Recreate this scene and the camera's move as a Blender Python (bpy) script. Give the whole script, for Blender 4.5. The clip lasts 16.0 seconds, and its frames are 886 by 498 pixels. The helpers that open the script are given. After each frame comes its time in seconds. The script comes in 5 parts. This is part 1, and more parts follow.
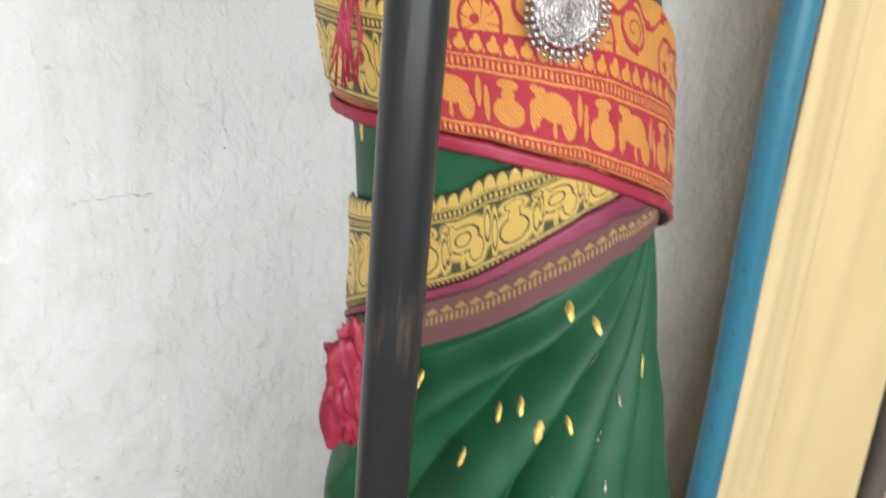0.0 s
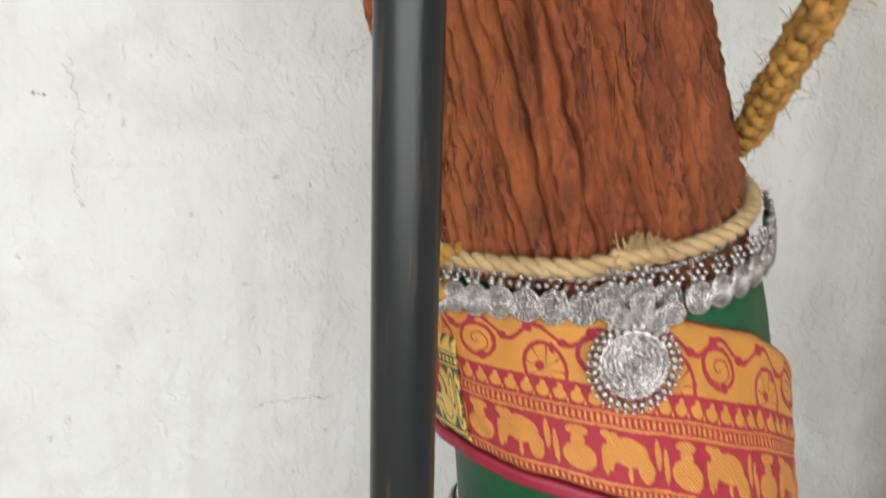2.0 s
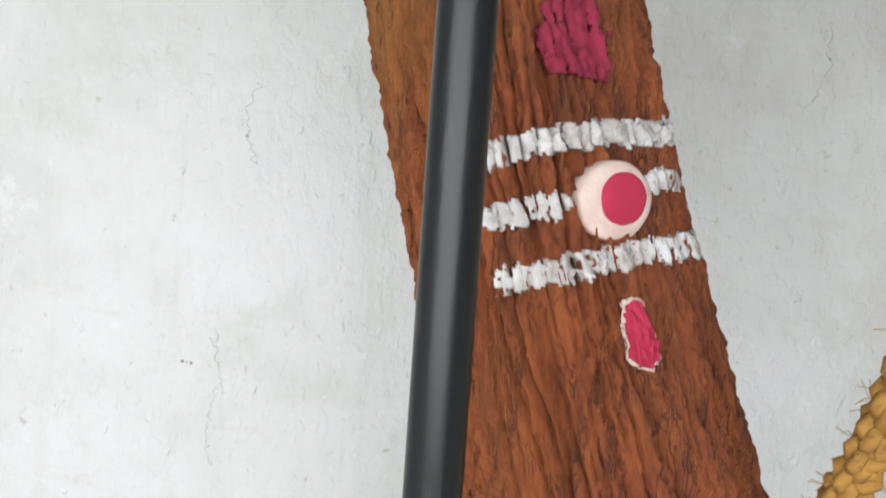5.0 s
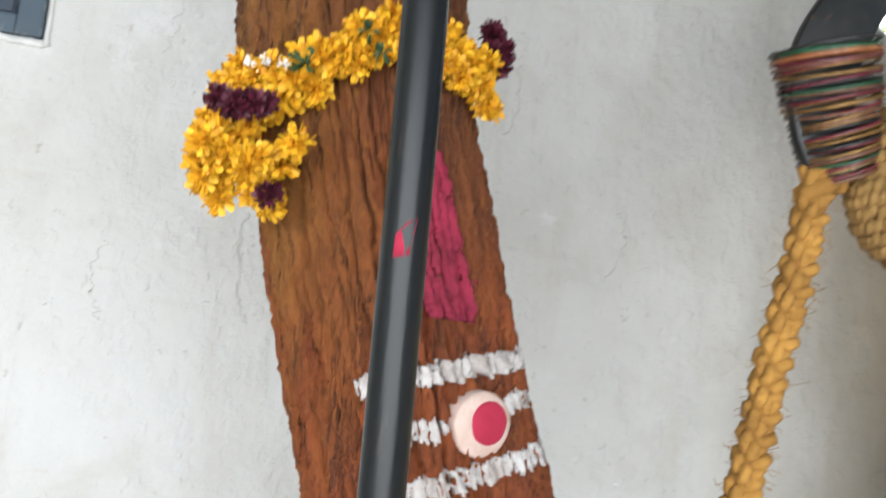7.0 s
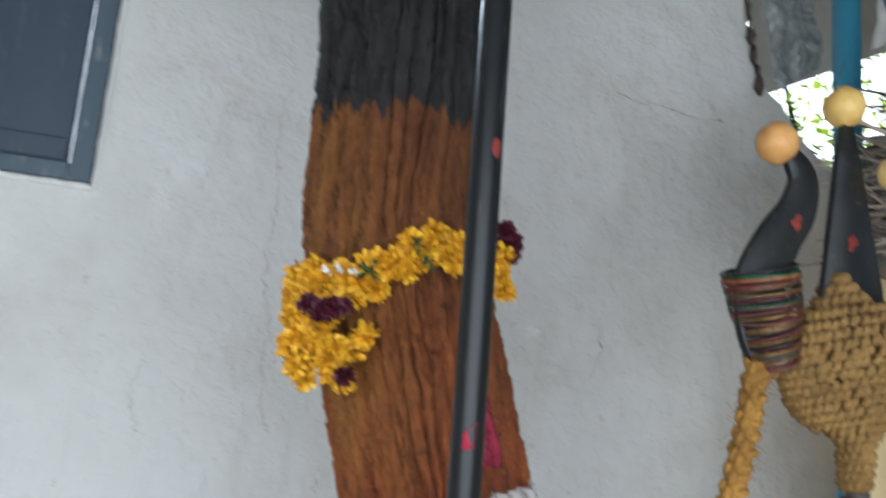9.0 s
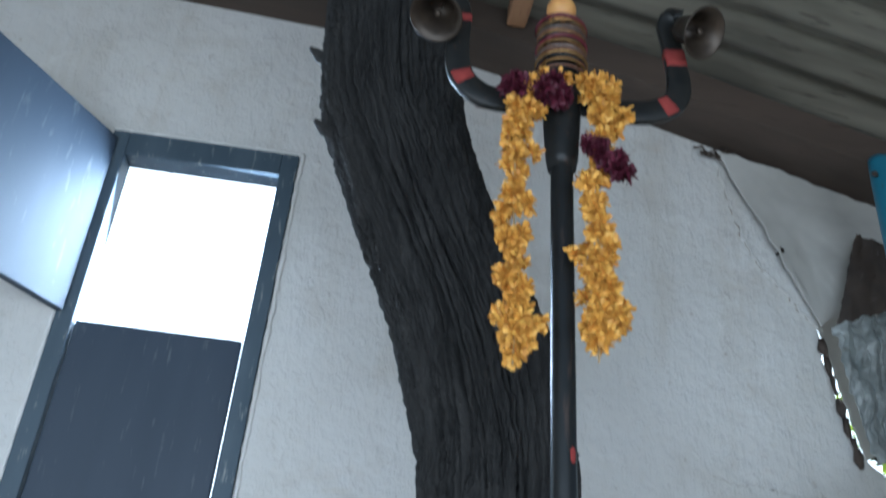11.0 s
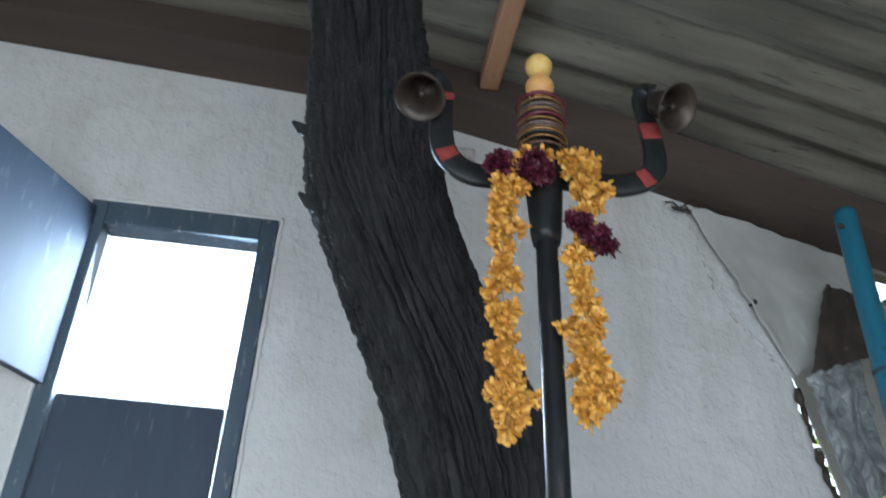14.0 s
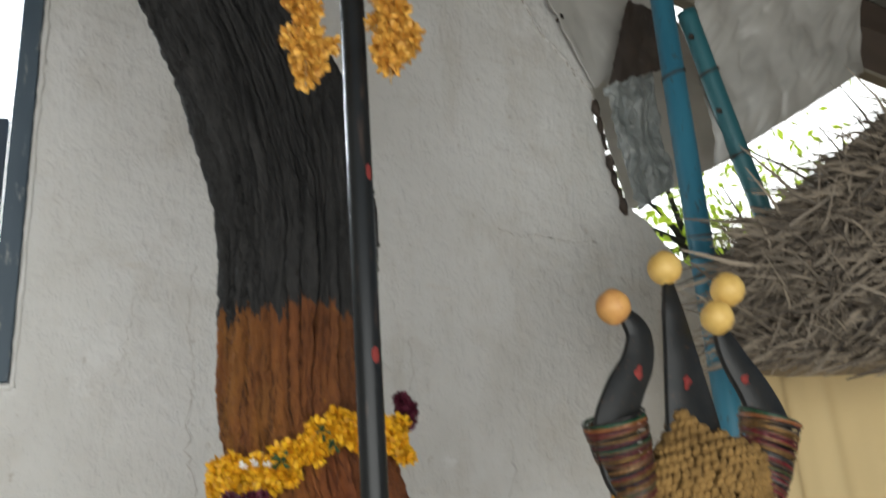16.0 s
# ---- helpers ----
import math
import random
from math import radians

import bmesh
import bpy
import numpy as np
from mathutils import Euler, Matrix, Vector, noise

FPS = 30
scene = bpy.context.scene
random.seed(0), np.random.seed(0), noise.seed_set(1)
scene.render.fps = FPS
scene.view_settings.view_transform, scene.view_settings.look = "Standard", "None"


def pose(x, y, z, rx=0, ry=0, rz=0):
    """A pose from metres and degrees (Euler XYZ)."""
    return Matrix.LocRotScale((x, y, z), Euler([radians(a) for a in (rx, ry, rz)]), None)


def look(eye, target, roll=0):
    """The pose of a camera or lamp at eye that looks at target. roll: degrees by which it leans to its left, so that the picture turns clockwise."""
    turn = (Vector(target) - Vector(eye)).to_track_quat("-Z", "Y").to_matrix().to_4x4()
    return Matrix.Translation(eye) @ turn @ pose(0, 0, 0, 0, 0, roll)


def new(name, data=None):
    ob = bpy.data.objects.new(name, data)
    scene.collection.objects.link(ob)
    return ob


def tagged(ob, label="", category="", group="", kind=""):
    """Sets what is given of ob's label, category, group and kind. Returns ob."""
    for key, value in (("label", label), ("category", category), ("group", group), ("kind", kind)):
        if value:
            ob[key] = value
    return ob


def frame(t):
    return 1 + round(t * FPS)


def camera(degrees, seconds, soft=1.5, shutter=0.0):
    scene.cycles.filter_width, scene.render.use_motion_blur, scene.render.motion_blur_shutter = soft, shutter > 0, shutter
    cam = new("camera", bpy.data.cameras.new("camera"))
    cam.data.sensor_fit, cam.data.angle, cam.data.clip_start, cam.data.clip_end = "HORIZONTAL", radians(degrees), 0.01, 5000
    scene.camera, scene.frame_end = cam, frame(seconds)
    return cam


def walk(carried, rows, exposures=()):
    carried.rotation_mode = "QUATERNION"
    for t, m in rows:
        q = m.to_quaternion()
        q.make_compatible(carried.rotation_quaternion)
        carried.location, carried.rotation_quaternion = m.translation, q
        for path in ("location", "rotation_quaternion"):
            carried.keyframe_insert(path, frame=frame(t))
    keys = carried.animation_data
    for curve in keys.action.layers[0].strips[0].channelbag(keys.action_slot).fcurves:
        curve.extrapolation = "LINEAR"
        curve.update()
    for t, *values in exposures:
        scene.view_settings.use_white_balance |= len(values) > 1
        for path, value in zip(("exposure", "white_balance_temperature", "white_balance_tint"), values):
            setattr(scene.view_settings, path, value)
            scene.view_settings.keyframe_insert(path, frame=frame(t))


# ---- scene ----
cam = camera(54.00, 16.0, 1.7, 0.5)
PATH = [
    (0, (-0.203, -0.671, 1.007), (0.2133, 0.1585, 0.6335), 7.39),
    (0.5, (-0.164, -0.650, 1.053), (0.1661, 0.2212, 0.6893), 5.32),
    (1, (-0.135, -0.657, 1.093), (0.1296, 0.2454, 0.7521), 3.83),
    (1.5, (-0.112, -0.663, 1.115), (0.1039, 0.2619, 0.8018), 3.64),
    (2, (-0.097, -0.659, 1.151), (0.0683, 0.2927, 0.8944), 3.39),
    (2.5, (-0.081, -0.651, 1.188), (0.0077, 0.3180, 0.9578), 3.29),
    (3, (-0.056, -0.654, 1.224), (-0.0329, 0.3252, 1.0210), 4.18),
    (3.5, (-0.049, -0.663, 1.260), (-0.0509, 0.3251, 1.1077), 5.58),
    (4, (-0.050, -0.681, 1.298), (-0.0561, 0.3102, 1.1668), 5.95),
    (4.2, (-0.052, -0.688, 1.309), (-0.0591, 0.3043, 1.1867), 5.80),
    (6.3, (-0.081, -0.772, 1.397), (-0.0488, 0.2270, 1.4371), 7.12),
    (6.5, (-0.088, -0.781, 1.407), (-0.0172, 0.2155, 1.4589), 6.96),
    (7, (-0.150, -0.824, 1.437), (0.0555, 0.1514, 1.5134), 6.75),
    (7.3, (-0.202, -0.866, 1.461), (0.0778, 0.0895, 1.5533), 6.03),
    (7.5, (-0.228, -0.881, 1.460), (0.0972, 0.0593, 1.5632), 5.88),
    (8, (-0.280, -0.922, 1.475), (0.1236, -0.0147, 1.5896), 5.06),
    (8.5, (-0.293, -0.961, 1.490), (0.0794, -0.0412, 1.6110), 5.25),
    (9, (-0.284, -1.031, 1.526), (-0.0465, -0.0706, 1.6725), 6.03),
    (9.5, (-0.292, -1.112, 1.573), (-0.1748, -0.1388, 1.7712), 5.63),
    (10, (-0.298, -1.160, 1.616), (-0.2052, -0.2065, 1.9018), 5.40),
    (10.2, (-0.293, -1.173, 1.632), (-0.2015, -0.2312, 1.9546), 5.30),
    (12.3, (-0.321, -1.275, 1.762), (-0.3063, -0.4728, 2.3597), 7.88),
    (12.5, (-0.324, -1.280, 1.769), (-0.3095, -0.4802, 2.3697), 7.89),
    (13, (-0.327, -1.282, 1.760), (-0.3096, -0.4819, 2.3597), 7.61),
    (13.5, (-0.324, -1.263, 1.744), (-0.2743, -0.4339, 2.3004), 5.52),
    (14, (-0.330, -1.256, 1.708), (-0.2391, -0.4020, 2.2204), 3.50),
    (14.5, (-0.324, -1.241, 1.686), (-0.1708, -0.3715, 2.1550), 1.89),
    (15, (-0.315, -1.233, 1.659), (-0.0982, -0.3514, 2.0771), 0.14),
    (15.3, (-0.315, -1.228, 1.644), (-0.0681, -0.3342, 2.0189), -0.16),
    (15.5, (-0.318, -1.226, 1.635), (-0.0520, -0.3242, 1.9742), -0.75),
    (16, (-0.295, -1.202, 1.596), (0.0202, -0.2900, 1.8591), -2.16),
]
EXPOSURES = [(0, -0.03, 6500, 10), (1, -0.17, 6550, 9), (2.5, -0.33, 6700, 9), (4.2, -0.36, 6450, 8), (6.5, -0.18, 6150, 8), (7.2, -0.25, 6450, 9), (8, -0.66, 6850, 8), (9, -0.82, 5900, 7), (10, -1.05, 5300, 5), (12.5, -0.34, 5500, 4), (13.2, -0.37, 5550, 4), (14, -0.74, 5650, 5), (15, -0.94, 6100, 6), (16, -1.0, 6750, 8)]
walk(cam, [(t, look(eye, target, roll)) for t, eye, target, roll in PATH], EXPOSURES)

# ---- light ----
world = bpy.data.worlds.new("sky")
scene.world = world
world.use_nodes = True
wn = world.node_tree
sky = wn.nodes.new("ShaderNodeTexSky")
sky.sky_type = "NISHITA"
sky.sun_disc = False
sky.sun_elevation = radians(58)
sky.sun_rotation = radians(35)
wn.links.new(sky.outputs["Color"], wn.nodes["Background"].inputs["Color"])
wn.nodes["Background"].inputs["Strength"].default_value = 0.15
sun = new("sun", bpy.data.lights.new("sun", "SUN"))
sun.data.energy = 5.0
sun.data.angle = radians(0.5)
sun.data.color = (1.0, 0.95, 0.87)
sun.matrix_world = look((2.2, 3.2, 6.2), (0, 0, 0))
# the sky's light through the open front of the shed
front = new("front_daylight", bpy.data.lights.new("front_daylight", "AREA"))
front.data.shape = "RECTANGLE"
front.data.size, front.data.size_y = 3.6, 1.8
front.data.energy = 200
front.data.color = (0.95, 0.98, 1.0)
front.matrix_world = look((-0.6, -2.6, 1.35), (-0.25, 0.8, -0.3))

# the sky's light through the open upper half of the window
pane = new("window_daylight", bpy.data.lights.new("window_daylight", "AREA"))
pane.data.shape = "RECTANGLE"
pane.data.size, pane.data.size_y = 0.38, 0.44
pane.data.energy = 55
pane.data.color = (0.78, 0.89, 1.0)
pane.matrix_world = look((-0.81, 0.875, 2.66), (-0.6, -1.2, 1.9))


# ---- materials ----
def mat(name, color=(0.5, 0.5, 0.5), rough=0.7, metal=0.0):
    m = bpy.data.materials.new(name)
    m.use_nodes = True
    b = m.node_tree.nodes["Principled BSDF"]
    b.inputs["Base Color"].default_value = (*color, 1)
    b.inputs["Roughness"].default_value = rough
    b.inputs["Metallic"].default_value = metal
    return m


class Nodes:
    """Short hand for building a node material."""

    def __init__(self, m):
        self.t = m.node_tree
        self.b = self.t.nodes["Principled BSDF"]

    def add(self, kind, **values):
        n = self.t.nodes.new(kind)
        for k, v in values.items():
            if k in n.inputs:
                n.inputs[k].default_value = v
        return n

    def link(self, a, b):
        self.t.links.new(a, b)

    def coords(self, what="Object", scale=(1, 1, 1)):
        c = self.add("ShaderNodeTexCoord")
        m = self.add("ShaderNodeMapping")
        m.inputs["Scale"].default_value = scale
        self.link(c.outputs[what], m.inputs["Vector"])
        return m.outputs["Vector"]

    def noise(self, vec, scale, detail=4.0, rough=0.6):
        n = self.add("ShaderNodeTexNoise", Scale=scale, Detail=detail, Roughness=rough)
        self.link(vec, n.inputs["Vector"])
        return n.outputs["Fac"]

    def ramp(self, fac, stops):
        r = self.add("ShaderNodeValToRGB")
        e = r.color_ramp.elements
        while len(e) < len(stops):
            e.new(0.5)
        for el, (p, c) in zip(e, stops):
            el.position = p
            el.color = (*c, 1) if len(c) == 3 else c
        self.link(fac, r.inputs["Fac"])
        return r.outputs["Color"]

    def value(self, fac, a, b):
        r = self.add("ShaderNodeMapRange")
        r.inputs["From Min"].default_value, r.inputs["From Max"].default_value = a, b
        self.link(fac, r.inputs["Value"])
        return r.outputs["Result"]

    def mix(self, fac, a, b, how="MIX"):
        n = self.add("ShaderNodeMix")
        n.data_type = "RGBA"
        n.blend_type = how
        for key, v in ((0, fac), (6, a), (7, b)):
            if isinstance(v, (int, float)):
                n.inputs[key].default_value = v
            elif isinstance(v, tuple):
                n.inputs[key].default_value = (*v, 1)
            else:
                self.link(v, n.inputs[key])
        return n.outputs[2]

    def math(self, how, a, b=0.0):
        n = self.add("ShaderNodeMath")
        n.operation = how
        for i, v in enumerate((a, b)):
            if isinstance(v, (int, float)):
                n.inputs[i].default_value = v
            else:
                self.link(v, n.inputs[i])
        return n.outputs[0]

    def color(self, c):
        self.link(c, self.b.inputs["Base Color"])

    def bump(self, height, strength=0.3, distance=0.002):
        n = self.add("ShaderNodeBump", Strength=strength, Distance=distance)
        self.link(height, n.inputs["Height"])
        self.link(n.outputs["Normal"], self.b.inputs["Normal"])


def grainy(name, a, b, rough=0.7, metal=0.0, scale=60.0, big=6.0, c=None, bump=0.25, stretch=(1, 1, 1), depth=0.001):
    """A plain surface with grain and larger blotches."""
    m = mat(name, a, rough, metal)
    n = Nodes(m)
    v = n.coords("Object", stretch)
    fine, large = n.noise(v, scale), n.noise(v, big, 3.0)
    col = n.ramp(large, [(0.35, a), (0.65, b)])
    if c:
        col = n.mix(n.value(fine, 0.6, 0.72), col, c)
    n.color(col)
    n.bump(fine, bump, depth)
    return m


def whitewash(name):
    m = mat(name, (0.75, 0.74, 0.71), 0.9)
    n = Nodes(m)
    v = n.coords("Object")
    down = n.coords("Object", (6, 6, 0.7))
    flat = n.coords("Object", (1.2, 1.2, 5))
    col = n.ramp(n.noise(v, 1.6, 6), [(0.3, (0.54, 0.525, 0.49)), (0.5, (0.64, 0.63, 0.605)), (0.7, (0.70, 0.695, 0.68))])
    col = n.mix(n.math("MULTIPLY", n.value(n.noise(v, 7, 6, 0.65), 0.52, 0.72), 0.35), col, (0.50, 0.46, 0.40))
    col = n.mix(n.math("MULTIPLY", n.value(n.noise(down, 1.3, 5), 0.56, 0.8), 0.4), col, (0.45, 0.40, 0.33))
    col = n.mix(n.math("MULTIPLY", n.value(n.noise(flat, 3.2, 7, 0.7), 0.60, 0.76), 0.3), col, (0.50, 0.42, 0.33))
    col = n.mix(n.math("MULTIPLY", n.value(n.noise(v, 34, 3), 0.68, 0.76), 0.5), col, (0.36, 0.30, 0.24))
    col = n.mix(n.math("MULTIPLY", n.value(n.noise(v, 4.5, 8, 0.75), 0.60, 0.66), 0.5), col, (0.74, 0.735, 0.72))
    n.color(col)
    brush = n.noise(n.coords("Object", (4, 4, 1.6)), 8, 4, 0.55)
    lumps = n.noise(v, 9, 7, 0.58)
    flake = n.value(n.noise(n.coords("Object", (1, 1, 0.7)), 26, 5, 0.6), 0.50, 0.62)
    drip = n.value(n.noise(n.coords("Object", (1, 1, 0.45)), 55, 2, 0.5), 0.62, 0.72)
    height = n.math("ADD", n.math("ADD", n.math("MULTIPLY", brush, 0.35), lumps), n.math("ADD", n.math("MULTIPLY", flake, 0.10), n.math("MULTIPLY", drip, 0.045)))
    n.bump(height, 0.85, 0.02)
    return m


def bark_material(name):
    """Reddish earth-painted bark below, rubbed with orange powder; bare dark bark above an uneven line."""
    m = mat(name, (0.2, 0.07, 0.03), 0.85)
    n = Nodes(m)
    v = n.coords("Object")
    long = n.coords("Object", (1, 1, 0.28))
    rib, fine = n.noise(long, 46, 9, 0.74), n.noise(v, 190, 6, 0.78)
    # long furrows and short cracks, coloured dark for unpowdered bark and for their shade
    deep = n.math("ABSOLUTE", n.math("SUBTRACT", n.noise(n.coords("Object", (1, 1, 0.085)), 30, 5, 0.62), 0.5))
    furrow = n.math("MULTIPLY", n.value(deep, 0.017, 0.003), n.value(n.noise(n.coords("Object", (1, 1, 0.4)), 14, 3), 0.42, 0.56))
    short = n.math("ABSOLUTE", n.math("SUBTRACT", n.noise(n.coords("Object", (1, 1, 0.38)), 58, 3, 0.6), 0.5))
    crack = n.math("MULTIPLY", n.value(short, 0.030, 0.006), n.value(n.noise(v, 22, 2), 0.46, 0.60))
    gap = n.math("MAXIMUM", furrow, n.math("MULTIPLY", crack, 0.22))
    red = n.ramp(rib, [(0.28, (0.085, 0.022, 0.010)), (0.43, (0.38, 0.080, 0.023)), (0.58, (0.60, 0.138, 0.033)), (0.78, (0.68, 0.22, 0.050))])
    sep = n.add("ShaderNodeSeparateXYZ")
    n.link(v, sep.inputs[0])
    lean = n.math("ADD", sep.outputs["X"], n.math("MULTIPLY", sep.outputs["Z"], 0.30))
    # darker brown in patches towards the trunk's +x side
    worn = n.math("MULTIPLY", n.value(lean, 0.40, 0.50), n.value(n.noise(long, 11, 4, 0.6), 0.38, 0.58))
    red = n.mix(n.math("MULTIPLY", worn, 0.4), red, n.ramp(fine, [(0.3, (0.06, 0.026, 0.016)), (0.7, (0.15, 0.058, 0.03))]))
    # ochre brown rather than red higher up the trunk
    high = n.math("MULTIPLY", n.value(sep.outputs["Z"], 1.42, 1.70), 0.65)
    red = n.mix(high, red, n.ramp(rib, [(0.3, (0.09, 0.034, 0.014)), (0.5, (0.20, 0.080, 0.022)), (0.75, (0.34, 0.15, 0.04))]))
    # orange powder in patches, thicker higher up
    side = n.math("MULTIPLY", n.value(lean, 0.42, 0.31), n.math("ADD", n.math("MULTIPLY", n.value(sep.outputs["Z"], 1.30, 1.52), 0.8), 0.2))
    patch = n.math("MULTIPLY", n.value(n.noise(long, 13, 5, 0.65), 0.33, 0.52), n.math("ADD", n.math("MULTIPLY", side, 0.80), 0.08))
    red = n.mix(patch, red, n.ramp(fine, [(0.3, (0.40, 0.155, 0.028)), (0.7, (0.60, 0.27, 0.048))]))
    red = n.mix(n.math("MULTIPLY", n.value(n.noise(v, 75, 3), 0.64, 0.7), 0.7), red, (0.52, 0.19, 0.025))
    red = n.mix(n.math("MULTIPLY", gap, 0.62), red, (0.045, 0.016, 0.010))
    dark = n.ramp(rib, [(0.3, (0.020, 0.020, 0.020)), (0.6, (0.056, 0.054, 0.052)), (0.8, (0.115, 0.108, 0.10))])
    # the bare bark's furrows also get their shade as a near-black colour
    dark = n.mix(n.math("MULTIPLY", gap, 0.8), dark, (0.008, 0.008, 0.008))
    edge = n.math("ADD", sep.outputs["Z"], n.math("MULTIPLY", n.noise(n.coords("Object", (1, 1, 0.22)), 46, 5, 0.7), 0.15))
    n.color(n.mix(n.value(edge, 1.902, 1.910), red, dark))
    height = n.math("ADD", rib, n.math("MULTIPLY", fine, 1.15))
    n.bump(n.math("SUBTRACT", height, n.math("MULTIPLY", gap, 1.1)), 1.0, 0.011)
    return m


PLASTER = whitewash("whitewashed_plaster")
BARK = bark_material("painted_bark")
IRON = grainy("black_painted_iron", (0.007, 0.008, 0.009), (0.014, 0.015, 0.015), 0.31, 0.0, 110, 14, (0.045, 0.032, 0.026), 0.35, (1, 1, 0.12))
IRON.node_tree.nodes["Principled BSDF"].inputs["Specular IOR Level"].default_value = 0.28
BLADE = grainy("blackened_iron", (0.009, 0.010, 0.010), (0.018, 0.018, 0.017), 0.42, 0.0, 120, 20, (0.05, 0.028, 0.018), 0.3)
BLADE.node_tree.nodes["Principled BSDF"].inputs["Specular IOR Level"].default_value = 0.3
BLUE = grainy("worn_blue_paint", (0.023, 0.135, 0.205), (0.034, 0.175, 0.255), 0.36, 0.0, 90, 6, (0.05, 0.075, 0.085), 0.2, (1, 1, 0.3))
TEAL = grainy("old_teal_paint", (0.022, 0.115, 0.14), (0.035, 0.16, 0.185), 0.42, 0.0, 90, 6, (0.02, 0.09, 0.11), 0.2, (1, 1, 0.3))
TIMBER = grainy("brown_timber", (0.21, 0.10, 0.045), (0.29, 0.15, 0.07), 0.7, 0, 80, 8, (0.12, 0.055, 0.03), 0.4, (1, 0.12, 1))
DARKTIMBER = grainy("dark_brown_timber", (0.050, 0.036, 0.027), (0.085, 0.062, 0.047), 0.8, 0, 80, 6, (0.06, 0.04, 0.03), 0.4, (0.12, 1, 1))
CREAM = grainy("cream_cloth", (0.64, 0.49, 0.255), (0.70, 0.55, 0.30), 0.85, 0, 300, 3, None, 0.15, (1, 1, 0.3))
SHUTTER = grainy("dark_blue_shutter", (0.030, 0.044, 0.068), (0.045, 0.062, 0.09), 0.6, 0, 60, 5, (0.10, 0.12, 0.14), 0.25, (1, 1, 0.15))
FRAMEWOOD = grainy("grey_blue_frame", (0.045, 0.07, 0.095), (0.075, 0.105, 0.135), 0.6, 0, 70, 9, (0.32, 0.33, 0.32), 0.3, (1, 1, 0.2))
ROPE = grainy("jute_rope", (0.30, 0.195, 0.09), (0.42, 0.29, 0.14), 0.9, 0, 260, 25, (0.20, 0.11, 0.04), 0.6)
OCHRE = grainy("ochre_dyed_rope", (0.21, 0.098, 0.015), (0.36, 0.18, 0.032), 0.9, 0, 260, 30, (0.16, 0.07, 0.015), 0.6)
LEMON = grainy("dry_lemon_peel", (0.55, 0.33, 0.08), (0.68, 0.46, 0.14), 0.5, 0, 500, 30, (0.45, 0.25, 0.07), 0.3)
LEMONOLD = grainy("browning_lemon_peel", (0.52, 0.24, 0.08), (0.62, 0.33, 0.10), 0.5, 0, 500, 30, (0.35, 0.15, 0.05), 0.3)
GREEN = grainy("bottle_green_silk", (0.0065, 0.046, 0.019), (0.010, 0.064, 0.027), 0.5, 0, 900, 14, None, 0.1)
GREEN.node_tree.nodes["Principled BSDF"].inputs["Specular IOR Level"].default_value = 0.2
CRIMSON = grainy("crimson_silk", (0.19, 0.005, 0.022), (0.25, 0.008, 0.030), 0.55, 0, 900, 14, None, 0.1)
SILVER = grainy("oxidised_silver", (0.25, 0.228, 0.218), (0.44, 0.41, 0.39), 0.27, 0.85, 900, 260, (0.10, 0.085, 0.075), 0.6, depth=0.001)
FOIL = grainy("torn_grey_sheet", (0.20, 0.22, 0.215), (0.34, 0.36, 0.35), 0.42, 0.1, 60, 14, (0.16, 0.165, 0.155), 0.5)
SHEET = grainy("dull_plastic_sheet", (0.40, 0.39, 0.36), (0.50, 0.49, 0.46), 0.4, 0, 60, 5, None, 0.3)
LIMEWASH = grainy("fresh_limewash", (0.66, 0.65, 0.62), (0.76, 0.75, 0.73), 0.9, 0, 120, 20, None, 0.6)
RUST = grainy("rusty_brown_sheet", (0.050, 0.040, 0.034), (0.085, 0.062, 0.048), 0.7, 0.2, 60, 8, None, 0.4)
STRAW = grainy("weathered_straw", (0.20, 0.165, 0.13), (0.32, 0.27, 0.21), 0.85, 0, 40, 6, (0.45, 0.40, 0.33), 0.3)
WHITEPAINT = grainy("chalk_white_paint", (0.38, 0.33, 0.30), (0.60, 0.57, 0.55), 0.8, 0, 260, 40, (0.35, 0.20, 0.15), 0.9, depth=0.003)
CREAMPASTE = grainy("sandal_paste", (0.46, 0.32, 0.26), (0.60, 0.45, 0.39), 0.85, 0, 300, 40, None, 0.6)
KUMKUM = grainy("crimson_powder", (0.30, 0.010, 0.035), (0.38, 0.016, 0.05), 0.85, 0, 300, 30, None, 0.5)
MAGENTA = grainy("faded_magenta_powder", (0.16, 0.009, 0.026), (0.26, 0.014, 0.042), 0.9, 0, 120, 30, (0.15, 0.025, 0.02), 0.6)
FIBRECEMENT = grainy("grey_fibre_cement", (0.085, 0.077, 0.058), (0.185, 0.168, 0.13), 0.9, 0, 26, 5, (0.05, 0.043, 0.034), 0.5, (0.14, 2.0, 1))
BRONZE = grainy("tarnished_bronze", (0.032, 0.025, 0.020), (0.075, 0.055, 0.038), 0.45, 0.5, 120, 20, (0.05, 0.035, 0.025), 0.3)
REDRAG = grainy("faded_red_rag", (0.17, 0.018, 0.016), (0.24, 0.035, 0.028), 0.9, 0, 200, 30, None, 0.4)
EARTH = grainy("packed_earth", (0.20, 0.15, 0.11), (0.28, 0.22, 0.16), 0.95, 0, 30, 2, None, 0.4)


def petal_material(name, a, b):
    m = mat(name, a, 0.6)
    n = Nodes(m)
    r = n.add("ShaderNodeNewGeometry")
    n.color(n.ramp(r.outputs["Random Per Island"], [(0.0, a), (1.0, b)]))
    return m


